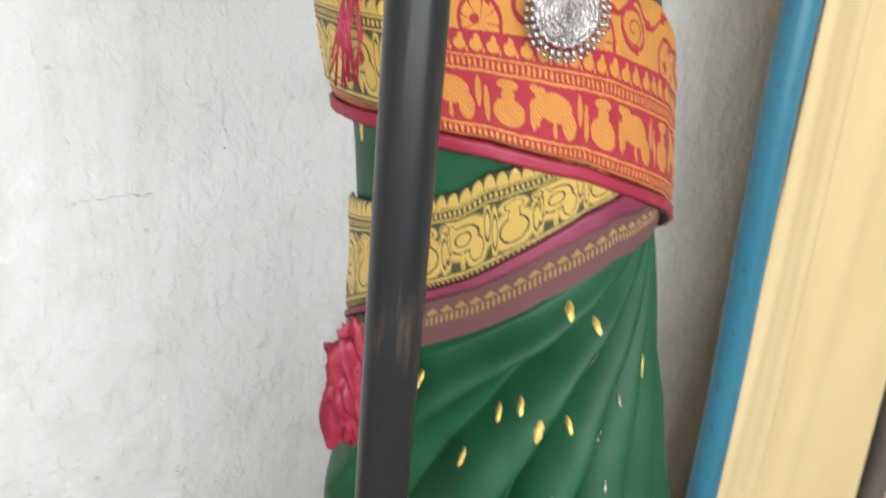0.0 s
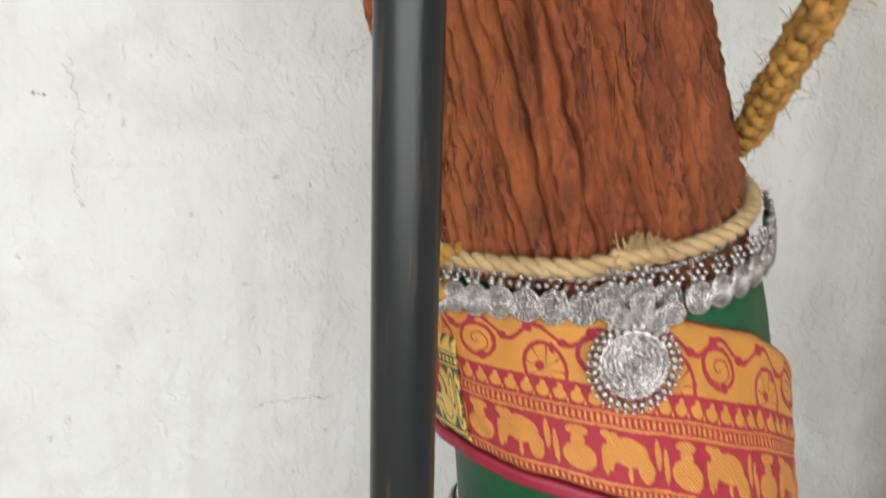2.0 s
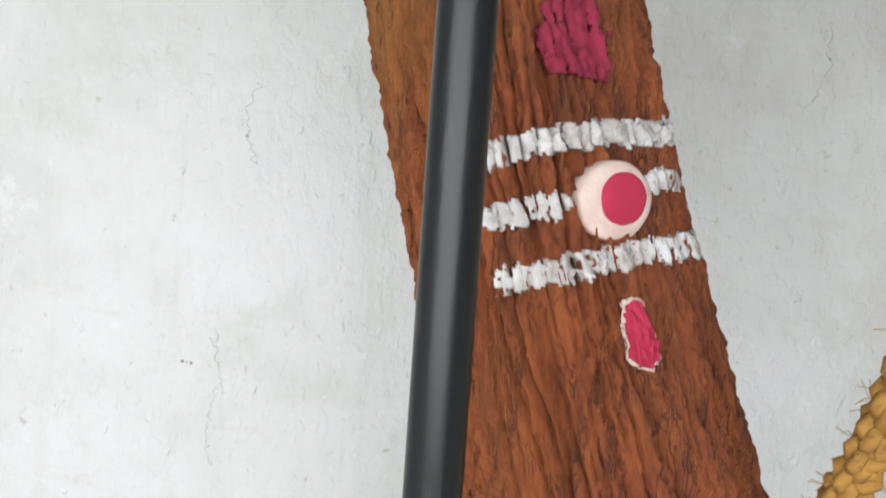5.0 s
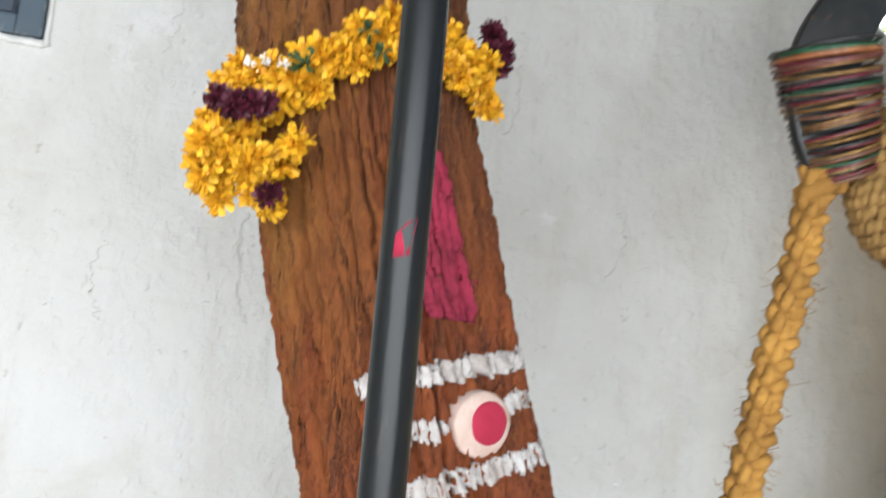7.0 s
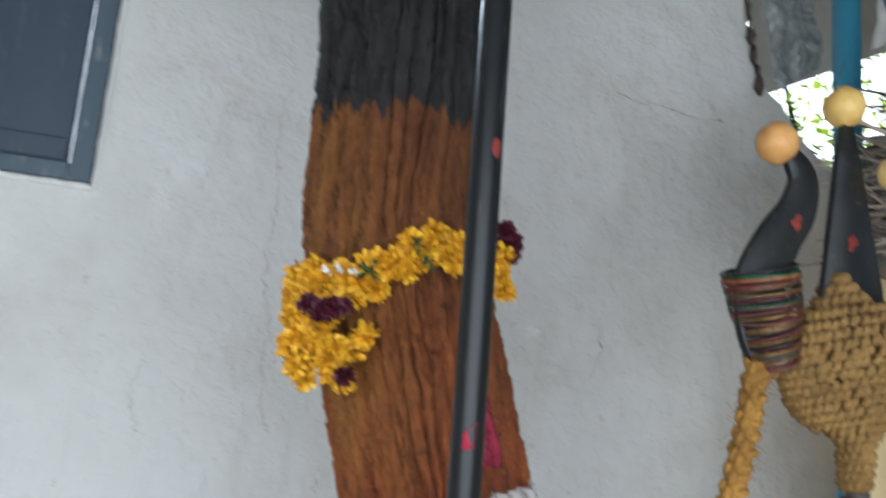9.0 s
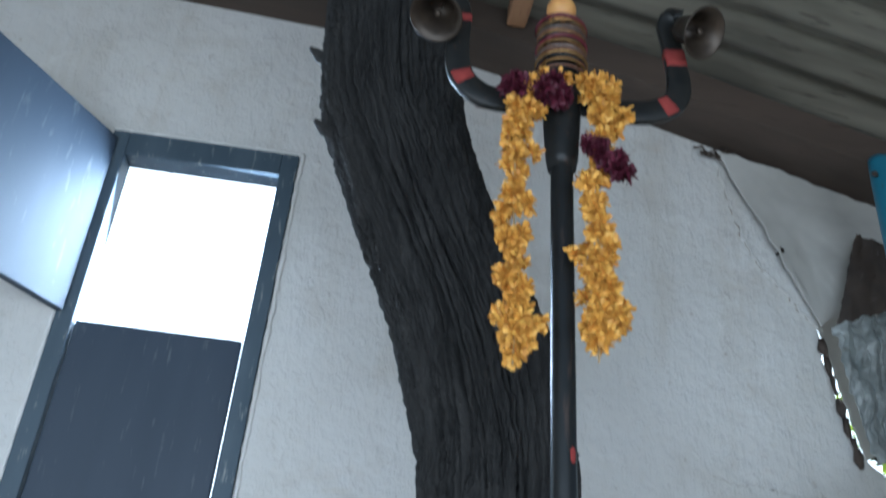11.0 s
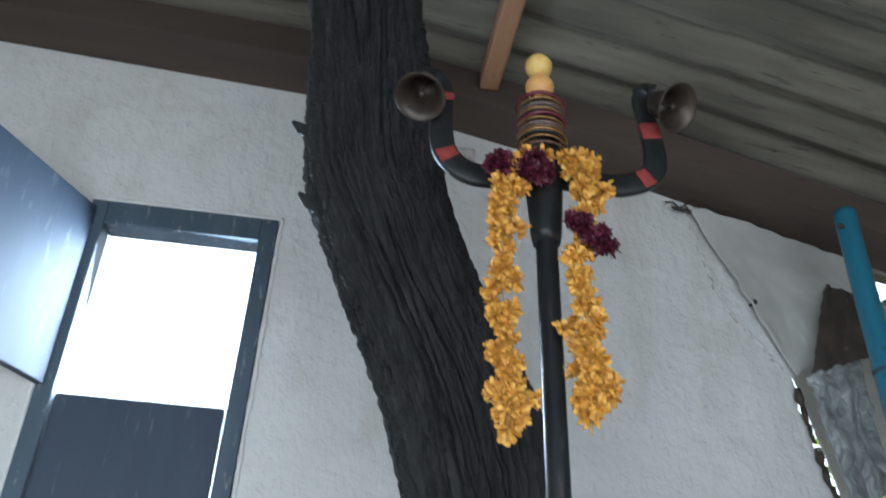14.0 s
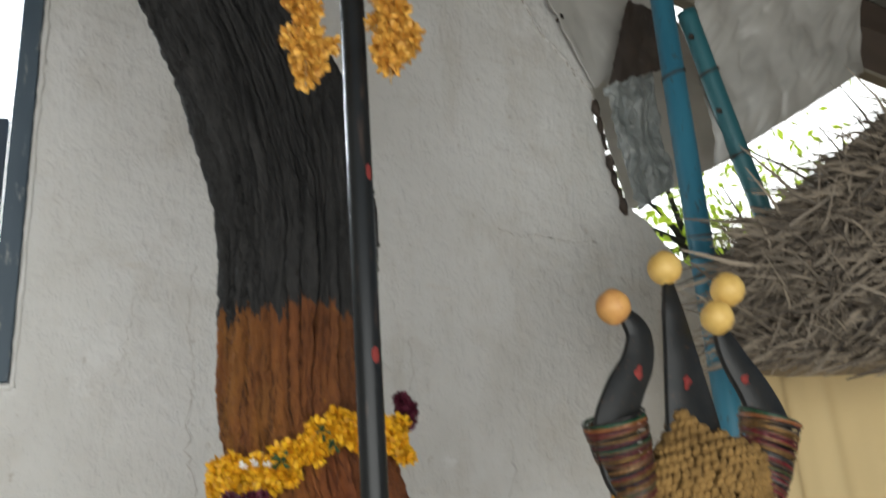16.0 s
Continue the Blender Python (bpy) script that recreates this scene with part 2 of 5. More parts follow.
YELLOW = petal_material("yellow_petals", (0.58, 0.25, 0.006), (0.88, 0.52, 0.02))
DRYYELLOW = petal_material("dry_yellow_petals", (0.46, 0.19, 0.02), (0.78, 0.44, 0.08))
PURPLE = petal_material("dark_purple_petals", (0.045, 0.004, 0.012), (0.10, 0.008, 0.025))
LEAF = petal_material("sunlit_leaves", (0.24, 0.36, 0.04), (0.42, 0.52, 0.09))
_n = Nodes(LEAF)
_tr = _n.add("ShaderNodeBsdfTranslucent")
_tr.inputs["Color"].default_value = (0.45, 0.62, 0.06, 1)
_mx = _n.add("ShaderNodeMixShader", Fac=0.55)
_n.link(_n.b.outputs["BSDF"], _mx.inputs[1])
_n.link(_tr.outputs["BSDF"], _mx.inputs[2])
_n.link(_mx.outputs["Shader"], _n.t.nodes["Material Output"].inputs["Surface"])


# ---- building helpers ----
def finish(bm, smooth=True):
    me = bpy.data.meshes.new("mesh")
    if smooth:
        for f in bm.faces:
            f.smooth = True
    bm.to_mesh(me)
    bm.free()
    return me


def part(name, bm, material, parent=None, label="", smooth=True):
    me = bm if isinstance(bm, bpy.types.Mesh) else finish(bm, smooth)
    if not me.materials:
        me.materials.append(material)
    ob = new(name, me)
    ob.parent = parent
    return tagged(ob, label)


def thing(name, label, category, group="", kind="", at=(0, 0, 0)):
    ob = new(name)
    ob.location = at
    ob.empty_display_size = 0.05
    return tagged(ob, label, category, group, kind)


def solo(name, bm, material, label, category="", group="", kind="", smooth=True):
    return tagged(part(name, bm, material, None, "", smooth), label, category, group, kind)


def grid(bm, rows, closed=False):
    """Faces between rows of points."""
    vs = [[bm.verts.new(p) for p in row] for row in rows]
    for a, b in zip(vs, vs[1:]):
        k = len(a)
        for i in range(k if closed else k - 1):
            bm.faces.new((a[i], a[(i + 1) % k], b[(i + 1) % k], b[i]))
    return vs


def tube(bm, points, radius, sides=12, caps=True):
    """A tube along points; radius a number or one for each point."""
    pts = [Vector(p) for p in points]
    rad = radius if isinstance(radius, (list, tuple)) else [radius] * len(pts)
    ref, rows = None, []
    for i, p in enumerate(pts):
        d = (pts[min(i + 1, len(pts) - 1)] - pts[max(i - 1, 0)]).normalized()
        if ref is None:
            ref = d.orthogonal().normalized()
        ref = (ref - d * ref.dot(d)).normalized()
        side = d.cross(ref)
        rows.append([p + (ref * math.cos(a) + side * math.sin(a)) * rad[i] for a in [2 * math.pi * k / sides for k in range(sides)]])
    vs = grid(bm, rows, True)
    if caps:
        bm.faces.new(vs[0][::-1])
        bm.faces.new(vs[-1])
    return bm


def smooth_path(points, n):
    """Catmull-Rom through the points, n steps a span."""
    P = [Vector(p) for p in points]
    P = [P[0] * 2 - P[1], *P, P[-1] * 2 - P[-2]]
    out = []
    for i in range(1, len(P) - 2):
        for k in range(n):
            t = k / n
            a, b, c, d = P[i - 1 : i + 3]
            out.append(0.5 * (2 * b + (c - a) * t + (2 * a - 5 * b + 4 * c - d) * t * t + (3 * b - a - 3 * c + d) * t ** 3))
    out.append(P[-2])
    return out


def twisted(bm, points, radius, strands=3, pitch=0.05, sides=8, fat=0.58):
    """A laid rope: strands wound round a path."""
    pts = [Vector(p) for p in points]
    ref, length = None, 0.0
    lines = [[] for _ in range(strands)]
    for i, p in enumerate(pts):
        d = (pts[min(i + 1, len(pts) - 1)] - pts[max(i - 1, 0)]).normalized()
        if ref is None:
            ref = d.orthogonal().normalized()
        ref = (ref - d * ref.dot(d)).normalized()
        side = d.cross(ref)
        if i:
            length += (p - pts[i - 1]).length
        for s in range(strands):
            a = 2 * math.pi * (s / strands + length / pitch)
            lines[s].append(p + (ref * math.cos(a) + side * math.sin(a)) * radius * (1.08 - fat))
    for line in lines:
        tube(bm, line, radius * fat, sides)
    return bm


def block(bm, lo, hi, bevel=0.0):
    r = bmesh.ops.create_cube(bm, size=1)
    vs = r["verts"]
    for v in vs:
        v.co = Vector([(lo[i] + hi[i]) / 2 + v.co[i] * (hi[i] - lo[i]) for i in range(3)])
    if bevel:
        es = list({e for v in vs for e in v.link_edges})
        bmesh.ops.bevel(bm, geom=es, offset=bevel, segments=2, affect="EDGES", profile=0.6)
    return bm


def box(name, lo, hi, material, parent=None, label="", bevel=0.004):
    return part(name, block(bmesh.new(), lo, hi, bevel), material, parent, label, False)


def slab(bm, outline, thick, n=(0, 1, 0)):
    """A plate from an outline of points, given its thickness along n."""
    d = Vector(n) * thick
    a = [bm.verts.new(Vector(p)) for p in outline]
    b = [bm.verts.new(Vector(p) + d) for p in outline]
    bm.faces.new(a)
    bm.faces.new(b[::-1])
    for i in range(len(a)):
        j = (i + 1) % len(a)
        bm.faces.new((a[j], a[i], b[i], b[j]))
    bmesh.ops.recalc_face_normals(bm, faces=bm.faces)
    return bm


def lerp(x, table, col):
    return float(np.interp(x, [r[0] for r in table], [r[col] for r in table]))


# ---- the shed ----
WALL_Y = 0.8
# height of the wall plate's underside along the wall
PLATE = [(-2.6, 3.54), (-0.35, 3.412), (0.35, 3.265), (1.3, 3.01), (2.6, 2.68)]


def plate_z(x):
    return lerp(x, PLATE, 1)


# back wall, with the window's opening and a broken upper corner
WX0, WX1, WZ0, WZ1 = -1.06, -0.565, 1.835, 2.965


def build_back_wall():
    bm = bmesh.new()
    d = 0.16

    def piece(outline):
        slab(bm, [(x, WALL_Y, z) for x, z in outline], d)

    piece([(-2.6, -0.65), (WX0, -0.65), (WX0, plate_z(WX0)), (-2.6, plate_z(-2.6))])
    piece([(WX0, -0.65), (WX1, -0.65), (WX1, WZ0), (WX0, WZ0)])
    piece([(WX0, WZ1), (WX1, WZ1), (WX1, plate_z(WX1)), (WX0, plate_z(WX0))])
    broken = [(1.14, 3.045), (1.05, 2.98), (1.0, 2.88), (0.95, 2.77), (0.858, 2.665), (0.868, 2.62), (0.862, 2.575), (0.885, 2.53), (0.888, 2.47), (0.902, 2.42),
              (0.915, 2.36), (0.96, 2.31), (1.0, 2.285), (1.03, 2.24), (1.085, 2.185), (1.14, 2.15), (1.25, 2.12), (2.6, 2.10)]
    piece([(WX1, -0.65), (2.6, -0.65), *broken[::-1], (1.14, plate_z(1.14)), (0.35, plate_z(0.35)), (-0.35, plate_z(-0.35)), (WX1, plate_z(WX1))])
    bmesh.ops.remove_doubles(bm, verts=bm.verts, dist=1e-4)
    return solo("wall_north", bm, PLASTER, "rough whitewashed plaster wall with a broken upper corner", "wall", "", "structure", False)


build_back_wall()


def wall_box(name, lo, hi, material, label):
    return solo(name, block(bmesh.new(), lo, hi), material, label, "wall", "", "structure", False)


wall_box("wall_west", (-2.76, -2.7, -0.65), (-2.6, 0.96, 3.6), PLASTER, "whitewashed plaster side wall")
wall_box("wall_south", (1.55, -2.8, -0.65), (2.6, -2.66, 3.2), PLASTER, "whitewashed plaster wall beside the open front")
wall_box("wall_east", (2.6, -2.8, -0.65), (2.76, 0.96, 2.1), PLASTER, "whitewashed low side wall")
solo("ground", block(bmesh.new(), (-60, -60, -0.85), (60, 60, -0.65)), EARTH, "bare packed earth round the shed", "ground", "", "structure", False)
solo("floor", block(bmesh.new(), (-2.6, -2.66, -0.646), (2.6, 0.8, -0.6)), EARTH, "packed earth floor of the shed", "floor", "", "structure", False)


def roof_z(x, y):
    return plate_z(x) + 0.125


def build_roof():
    """Corrugated sheets whose waves run along the wall, open round the trunk."""
    bm = bmesh.new()
    xs = np.linspace(-2.75, 2.7, 110)
    ys = np.linspace(-2.75, 1.05, 230)

    def lift(y):
        p = (y % 0.146) / 0.146
        return 0.019 * math.cos(2 * math.pi * p) + 0.006 * math.cos(6 * math.pi * p)

    vs = [[bm.verts.new((x, y, roof_z(x, y) + lift(y) + 0.012 * math.floor((x + 2.75) / 1.1))) for y in ys] for x in xs]
    for i in range(len(xs) - 1):
        for j in range(len(ys) - 1):
            x, y = (xs[i] + xs[i + 1]) / 2, (ys[j] + ys[j + 1]) / 2
            wob = 0.03 * noise.noise((x * 9, y * 9, 0))
            hole = abs(x + 0.42) + wob < 0.14 and abs(y - 0.065) + wob < 0.15
            torn = -0.32 < x < -0.20 and -0.26 < y + wob < -0.08 or abs(x + 0.13 + 0.12 * (y - 0.05)) < 0.028 - 0.1 * max(y, 0) and -0.2 < y < 0.10 or abs(x + 0.70) < 0.03 and -0.1 < y < 0.05
            if not (hole or torn):
                bm.faces.new((vs[i][j], vs[i + 1][j], vs[i + 1][j + 1], vs[i][j + 1]))
    bmesh.ops.delete(bm, geom=[v for v in bm.verts if not v.link_faces], context="VERTS")
    r = bmesh.ops.solidify(bm, geom=bm.faces[:], thickness=0.006)
    return solo("ceiling", bm, FIBRECEMENT, "grey stained corrugated sheet roof torn round the trunk", "roof", "", "structure")


build_roof()


def beam(name, a, b, wide, high, material, label, category="beam", kind="structure"):
    """A squared timber from a to b, a and b on the middle of its underside."""
    bm = bmesh.new()
    block(bm, (-0.5, -wide / 2, 0), (0.5, wide / 2, high), 0.006)
    a, b = Vector(a), Vector(b)
    d = b - a
    for v in bm.verts:
        v.co.x *= d.length
    m = Matrix.Translation((a + b) / 2) @ d.to_track_quat("X", "Z").to_matrix().to_4x4()
    bmesh.ops.transform(bm, matrix=m, verts=bm.verts)
    return solo(name, bm, material, label, category, "", kind, False)


bm = bmesh.new()
slab(bm, [(x, 0.632, z) for x, z in PLATE] + [(x, 0.632, z + 0.10) for x, z in PLATE[::-1]], 0.165)
solo("wall_plate", bm, DARKTIMBER, "dark brown timber plate along the wall's top", "beam", "", "structure", False)
for x in (-1.56, -0.028, 1.25):
    z = plate_z(x) + 0.04
    beam("rafter", (x, 0.62, z - 0.01), (x + 0.05, -2.7, z - 0.01), 0.055, 0.06, TIMBER, "brown timber rafter under the roof sheets")


# window: frame, a closed lower leaf, an open upper leaf
def build_window():
    w = thing("window_1", "old grey-blue window with the upper leaf open", "window", "", "structure")
    y0, y1 = 0.786, 0.86
    t = 0.045
    box("frame_side", (WX0 + 0.001, y0, WZ0 + 0.001), (WX0 + t, y1, WZ1 - 0.001), FRAMEWOOD, w)
    box("frame_side", (WX1 - t, y0, WZ0 + 0.001), (WX1 - 0.001, y1, WZ1 - 0.001), FRAMEWOOD, w)
    box("frame_head", (WX0 + t, y0, WZ1 - 0.07), (WX1 - t, y1, WZ1 - 0.001), FRAMEWOOD, w)
    box("frame_sill", (WX0 + t, y0, WZ0 + 0.001), (WX1 - t, y1, WZ0 + 0.035), FRAMEWOOD, w)
    low = box("lower_leaf", (WX0 + t + 0.003, 0.80, WZ0 + 0.0375), (WX1 - t - 0.0065, 0.825, 2.425), SHUTTER, w, "closed dark blue wooden leaf")
    # crumbling plaster lip round the frame
    rng = random.Random(14)
    for name, a, b in (("side_lip", (WX1 + 0.006, WZ0 - 0.012), (WX1 + 0.006, WZ1 + 0.01)), ("side_lip", (WX0 - 0.006, WZ0 - 0.012), (WX0 - 0.006, WZ1 + 0.01)), ("bottom_lip", (WX0 - 0.006, WZ0 - 0.008), (WX1 + 0.006, WZ0 - 0.008)), ("top_lip", (WX0 - 0.006, WZ1 + 0.008), (WX1 + 0.006, WZ1 + 0.008))):
        path = [(a[0] + (b[0] - a[0]) * k / 60 + rng.gauss(0, 0.0012), 0.7985, a[1] + (b[1] - a[1]) * k / 60 + rng.gauss(0, 0.0012)) for k in range(61)]
        part(name, tube(bmesh.new(), path, [rng.uniform(0.0035, 0.0085) for _ in path], 8), LIMEWASH, w, "chipped white plaster lip")
    box("leaf_rail", (WX0 + t + 0.01, 0.795, WZ0 + 0.04), (WX1 - t - 0.01, 0.8, WZ0 + 0.085), SHUTTER, low)
    # the open leaf, hinged on the left side
    bm = block(bmesh.new(), (0, -0.012, 0), (0.44, 0.012, 0.50), 0.004)
    leaf = part("upper_leaf", bm, SHUTTER, w, "open dark blue wooden leaf", False)
    leaf.matrix_basis = pose(-1.05, 0.782, 2.435, 0, 0, 180 + 64)
    for z in (0.07, 0.43):
        hb = tube(bmesh.new(), [(0, 0, z - 0.03), (0, 0, z + 0.03)], 0.008, 10)
        part("hinge", hb, FRAMEWOOD, leaf)
    return w


build_window()


# ---- trunk ----
TRUNK = [(-0.65, 0.34, -0.06, 0.15), (0.3, 0.245, -0.05, 0.105), (0.47, 0.216, -0.05, 0.098), (0.6, 0.195, -0.046, 0.094), (0.73, 0.178, -0.044, 0.094), (0.82, 0.162, -0.042, 0.098), (0.9, 0.144, -0.040, 0.104), (0.95, 0.131, -0.039, 0.110),
         (1.0, 0.119, -0.038, 0.121), (1.12, 0.087, -0.018, 0.124), (1.25, 0.042, 0.002, 0.122), (1.4, -0.007, 0.017, 0.117), (1.55, -0.049, 0.03, 0.114), (1.7, -0.088, 0.04, 0.11), (1.85, -0.089, 0.046, 0.109),
         (2.0, -0.090, 0.049, 0.113), (2.2, -0.142, 0.057, 0.124), (2.4, -0.236, 0.068, 0.124), (2.6, -0.318, 0.075, 0.13), (2.8, -0.345, 0.077, 0.12), (3.0, -0.369, 0.075, 0.113), (3.2, -0.408, 0.071, 0.12), (3.45, -0.437, 0.065, 0.12), (4.6, -0.5, 0.06, 0.11)]
TZ = [r[0] for r in TRUNK]


def trunk_axis(z):
    """Centre and radius, smoothed over a hand's height."""
    c = [0.0, 0.0, 0.0]
    for dz, w in ((-0.05, 0.25), (0, 0.5), (0.05, 0.25)):
        for i in range(3):
            c[i] += w * lerp(z + dz, TRUNK, i + 1)
    return c


def bark(th, z):
    """Height of the furrowed bark over the smooth trunk, in metres."""
    x, y = math.cos(th), math.sin(th)
    warp = 0.055 * noise.noise((x * 2.5, y * 2.5, z * 5)) + 0.024 * noise.noise((x * 9, y * 9, z * 34)) + 0.016 * noise.noise((x * 20, y * 20, z * 130))
    a, b = math.cos(th + warp), math.sin(th + warp)
    main = 1 - abs(noise.noise((a * 6.2, b * 6.2, z * 1.7))) * 11.0
    small = 1 - abs(noise.noise((a * 15, b * 15, z * 5.0 + 3))) * 6.5
    cross = 1 - abs(noise.noise((x * 6, y * 6, z * 34 + 9))) * 3.6
    h = -0.0200 * max(0.0, main) - 0.0090 * max(0.0, small) - 0.0026 * max(0.0, cross) ** 2
    h += 0.0036 * noise.noise((x * 18, y * 18, z * 60)) + 0.0030 * noise.noise((x * 40, y * 40, z * 150))
    return h + 0.006 * noise.noise((x * 1.6, y * 1.6, z * 3.0)) + 0.0035


def on_trunk(deg, z, lift=0.0, rough=True, floor=-1.0):
    """A point on the trunk: degrees round from the side towards the camera's walk (to +x positive)."""
    cx, cy, r = trunk_axis(z)
    th = radians(deg)
    k = 1.25 if z > 1.95 else 1.0
    r = r + (max(floor, bark(th, z) * k) if rough else 0) + lift
    return Vector((cx + r * math.sin(th), cy - r * math.cos(th), z))


def build_trunk():
    bm = bmesh.new()
    zs = list(np.arange(-0.65, 0.95, 0.08)) + list(np.arange(0.95, 3.5, 0.0030)) + list(np.arange(3.5, 4.6, 0.05))
    grid(bm, [[on_trunk(360 * k / 420, float(z)) for k in range(420)] for z in zs], True)
    bmesh.ops.recalc_face_normals(bm, faces=bm.faces)
    t = thing("tree", "old tree trunk, lower bark rubbed with red and orange powder", "tree")
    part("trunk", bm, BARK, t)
    # broken twig stubs
    for deg, z in ((-75, 3.27), (-85, 2.72), (-80, 2.55), (62, 3.33)):
        a = on_trunk(deg, z)
        d = (a - Vector(trunk_axis(z)[:2] + [z])).normalized()
        part("stub", tube(bmesh.new(), [a - d * 0.02, a + d * 0.012 + Vector((0, 0, 0.006)), a + d * 0.03 + Vector((0, 0, 0.02))], [0.018, 0.012, 0.004], 9), BARK, t)
    return t


build_trunk()


# ---- sari wrapped round the trunk ----
def wrap_point(deg, z, lift):
    """A point on the cloth-wrapped part of the trunk, wider than the bark and a little flattened."""
    cx, cy = lerp(z, CLOTH, 1), lerp(z, CLOTH, 2)
    r = lerp(z, CLOTH, 3) + lift
    th = radians(deg)
    return Vector((cx + r * math.sin(th), cy - r * 0.93 * math.cos(th), z))


CLOTH = [(-0.62, 0.345, -0.05, 0.27), (0.0, 0.278, -0.05, 0.235), (0.38, 0.224, -0.05, 0.186), (0.47, 0.208, -0.05, 0.171), (0.56, 0.193, -0.048, 0.153), (0.65, 0.181, -0.046, 0.139), (0.73, 0.173, -0.044, 0.133), (0.82, 0.157, -0.042, 0.130), (0.9, 0.139, -0.040, 0.129), (0.96, 0.127, -0.037, 0.127), (1.02, 0.113, -0.034, 0.124)]


def silk_pattern(name, ground, ground2, gold, bands, metal=0.35):
    """Woven brocade: gold figures on a coloured ground, in bands across the cloth (v from 0 to 1)."""
    silk = mat(name, ground, 0.5)
    n = Nodes(silk)
    flat = n.coords("UV")
    # threads wander a little
    nz = n.add("ShaderNodeTexNoise", Scale=38.0, Detail=2.0)
    n.link(flat, nz.inputs["Vector"])
    shift = n.add("ShaderNodeVectorMath")
    shift.operation = "MULTIPLY_ADD"
    n.link(nz.outputs["Color"], shift.inputs[0])
    shift.inputs[1].default_value = (0.018, 0.018, 0)
    n.link(flat, shift.inputs[2])
    uv = shift.outputs[0]
    sep = n.add("ShaderNodeSeparateXYZ")
    n.link(uv, sep.inputs[0])
    u, v = sep.outputs["X"], sep.outputs["Y"]

    def cell(period, offset=0.0):
        return n.math("SUBTRACT", n.math("FLOORED_MODULO", n.math("ADD", u, offset), period), period / 2)

    def oval(p, cx, cy, rx, ry):
        a = n.math("DIVIDE", n.math("SUBTRACT", p, cx), rx)
        b = n.math("DIVIDE", n.math("SUBTRACT", v, cy), ry)
        return n.math("SQRT", n.math("ADD", n.math("MULTIPLY", a, a), n.math("MULTIPLY", b, b)))

    def union(shapes):
        out = shapes[0]
        for q in shapes[1:]:
            out = n.math("MINIMUM", out, q)
        return out

    def away(d, at, half):
        """1 away from an outline, 0 on it."""
        return n.value(n.math("ABSOLUTE", n.math("SUBTRACT", d, at)), half * 0.6, half)

    def creatures(lo, hi):
        """Birds, round pots and leaves in a row."""
        m, h = (lo + hi) / 2, (hi - lo) / 0.28
        p = cell(0.66)
        pot = union([oval(p, -0.17, m - 0.045 * h, 0.10, 0.080 * h), oval(p, -0.17, m + 0.05 * h, 0.042, 0.045 * h), oval(p, -0.17, m + 0.105 * h, 0.066, 0.030 * h)])
        body, tail = oval(p, 0.13, m + 0.03 * h, 0.115, 0.080 * h), oval(p, 0.225, m - 0.055 * h, 0.050, 0.075 * h)
        bird = union([body, tail, oval(p, 0.045, m + 0.085 * h, 0.035, 0.045 * h), oval(p, 0.035, m + 0.03 * h, 0.020, 0.075 * h), oval(p, 0.005, m + 0.10 * h, 0.022, 0.014 * h), oval(p, 0.125, m - 0.085 * h, 0.012, 0.05 * h)])
        leaf = union([oval(p, -0.015, m - 0.03 * h, 0.022, 0.085 * h), oval(p, 0.015, m + 0.01 * h, 0.020, 0.10 * h), oval(p, 0.305, m + 0.04 * h, 0.020, 0.085 * h), oval(p, -0.305, m - 0.02 * h, 0.018, 0.10 * h), oval(p, 0.0, m + 0.115 * h, 0.03, 0.02 * h)])
        return pot, bird, leaf, body

    total = None
    for lo, hi, kind in bands:
        inside = n.math("MULTIPLY", n.math("GREATER_THAN", v, lo), n.math("LESS_THAN", v, hi))
        if kind == "gold":
            g = n.math("MULTIPLY", inside, 0.95)
        elif kind == "ticks":
            g = n.math("MULTIPLY", inside, n.value(n.math("SINE", n.math("MULTIPLY", u, 170.0)), -0.3, 0.3))
        elif kind == "buds":
            p = cell(0.105)
            m, h = (lo + hi) / 2, (hi - lo) / 2
            d = union([oval(p, 0.0, m - 0.2 * h, 0.040, 0.66 * h), oval(p, 0.006, m + 0.5 * h, 0.018, 0.48 * h), oval(p, 0.052, m - 0.75 * h, 0.014, 0.3 * h)])
            g = n.math("MULTIPLY", inside, n.value(d, 1.06, 0.94))
        elif kind == "scallops":
            p = cell(0.088)
            g = n.math("MULTIPLY", inside, n.value(oval(p, 0.0, lo, 0.043, hi - lo), 1.05, 0.95))
        elif kind == "field":
            # gold ground drawn over with fine scrolls, fans and blossoms
            p, r = cell(0.78, 0.1), cell(0.39, 0.25)
            m = (lo + hi) / 2
            fan = oval(p, -0.16, lo + 0.05, 0.13, 0.15)
            ray = n.math("ARCTAN2", n.math("SUBTRACT", v, lo + 0.04), n.math("ADD", p, 0.16))
            rays = n.value(n.math("ABSOLUTE", n.math("SINE", n.math("MULTIPLY", ray, 4.5))), 0.10, 0.22)
            rays = n.math("MAXIMUM", rays, n.math("GREATER_THAN", fan, 1.0))
            rings = n.math("MINIMUM", away(fan, 1.0, 0.11), away(oval(p, 0.17, m - 0.02, 0.12, 0.10), 1.0, 0.14))
            spiral = oval(p, 0.17, m - 0.02, 0.12, 0.10)
            turn = n.math("ARCTAN2", n.math("SUBTRACT", v, m - 0.02), n.math("SUBTRACT", p, 0.17))
            curl = n.value(n.math("ABSOLUTE", n.math("SINE", n.math("ADD", n.math("MULTIPLY", spiral, 5.2), n.math("MULTIPLY", turn, 0.5)))), 0.16, 0.28)
            curl = n.math("MAXIMUM", curl, n.math("GREATER_THAN", spiral, 1.0))
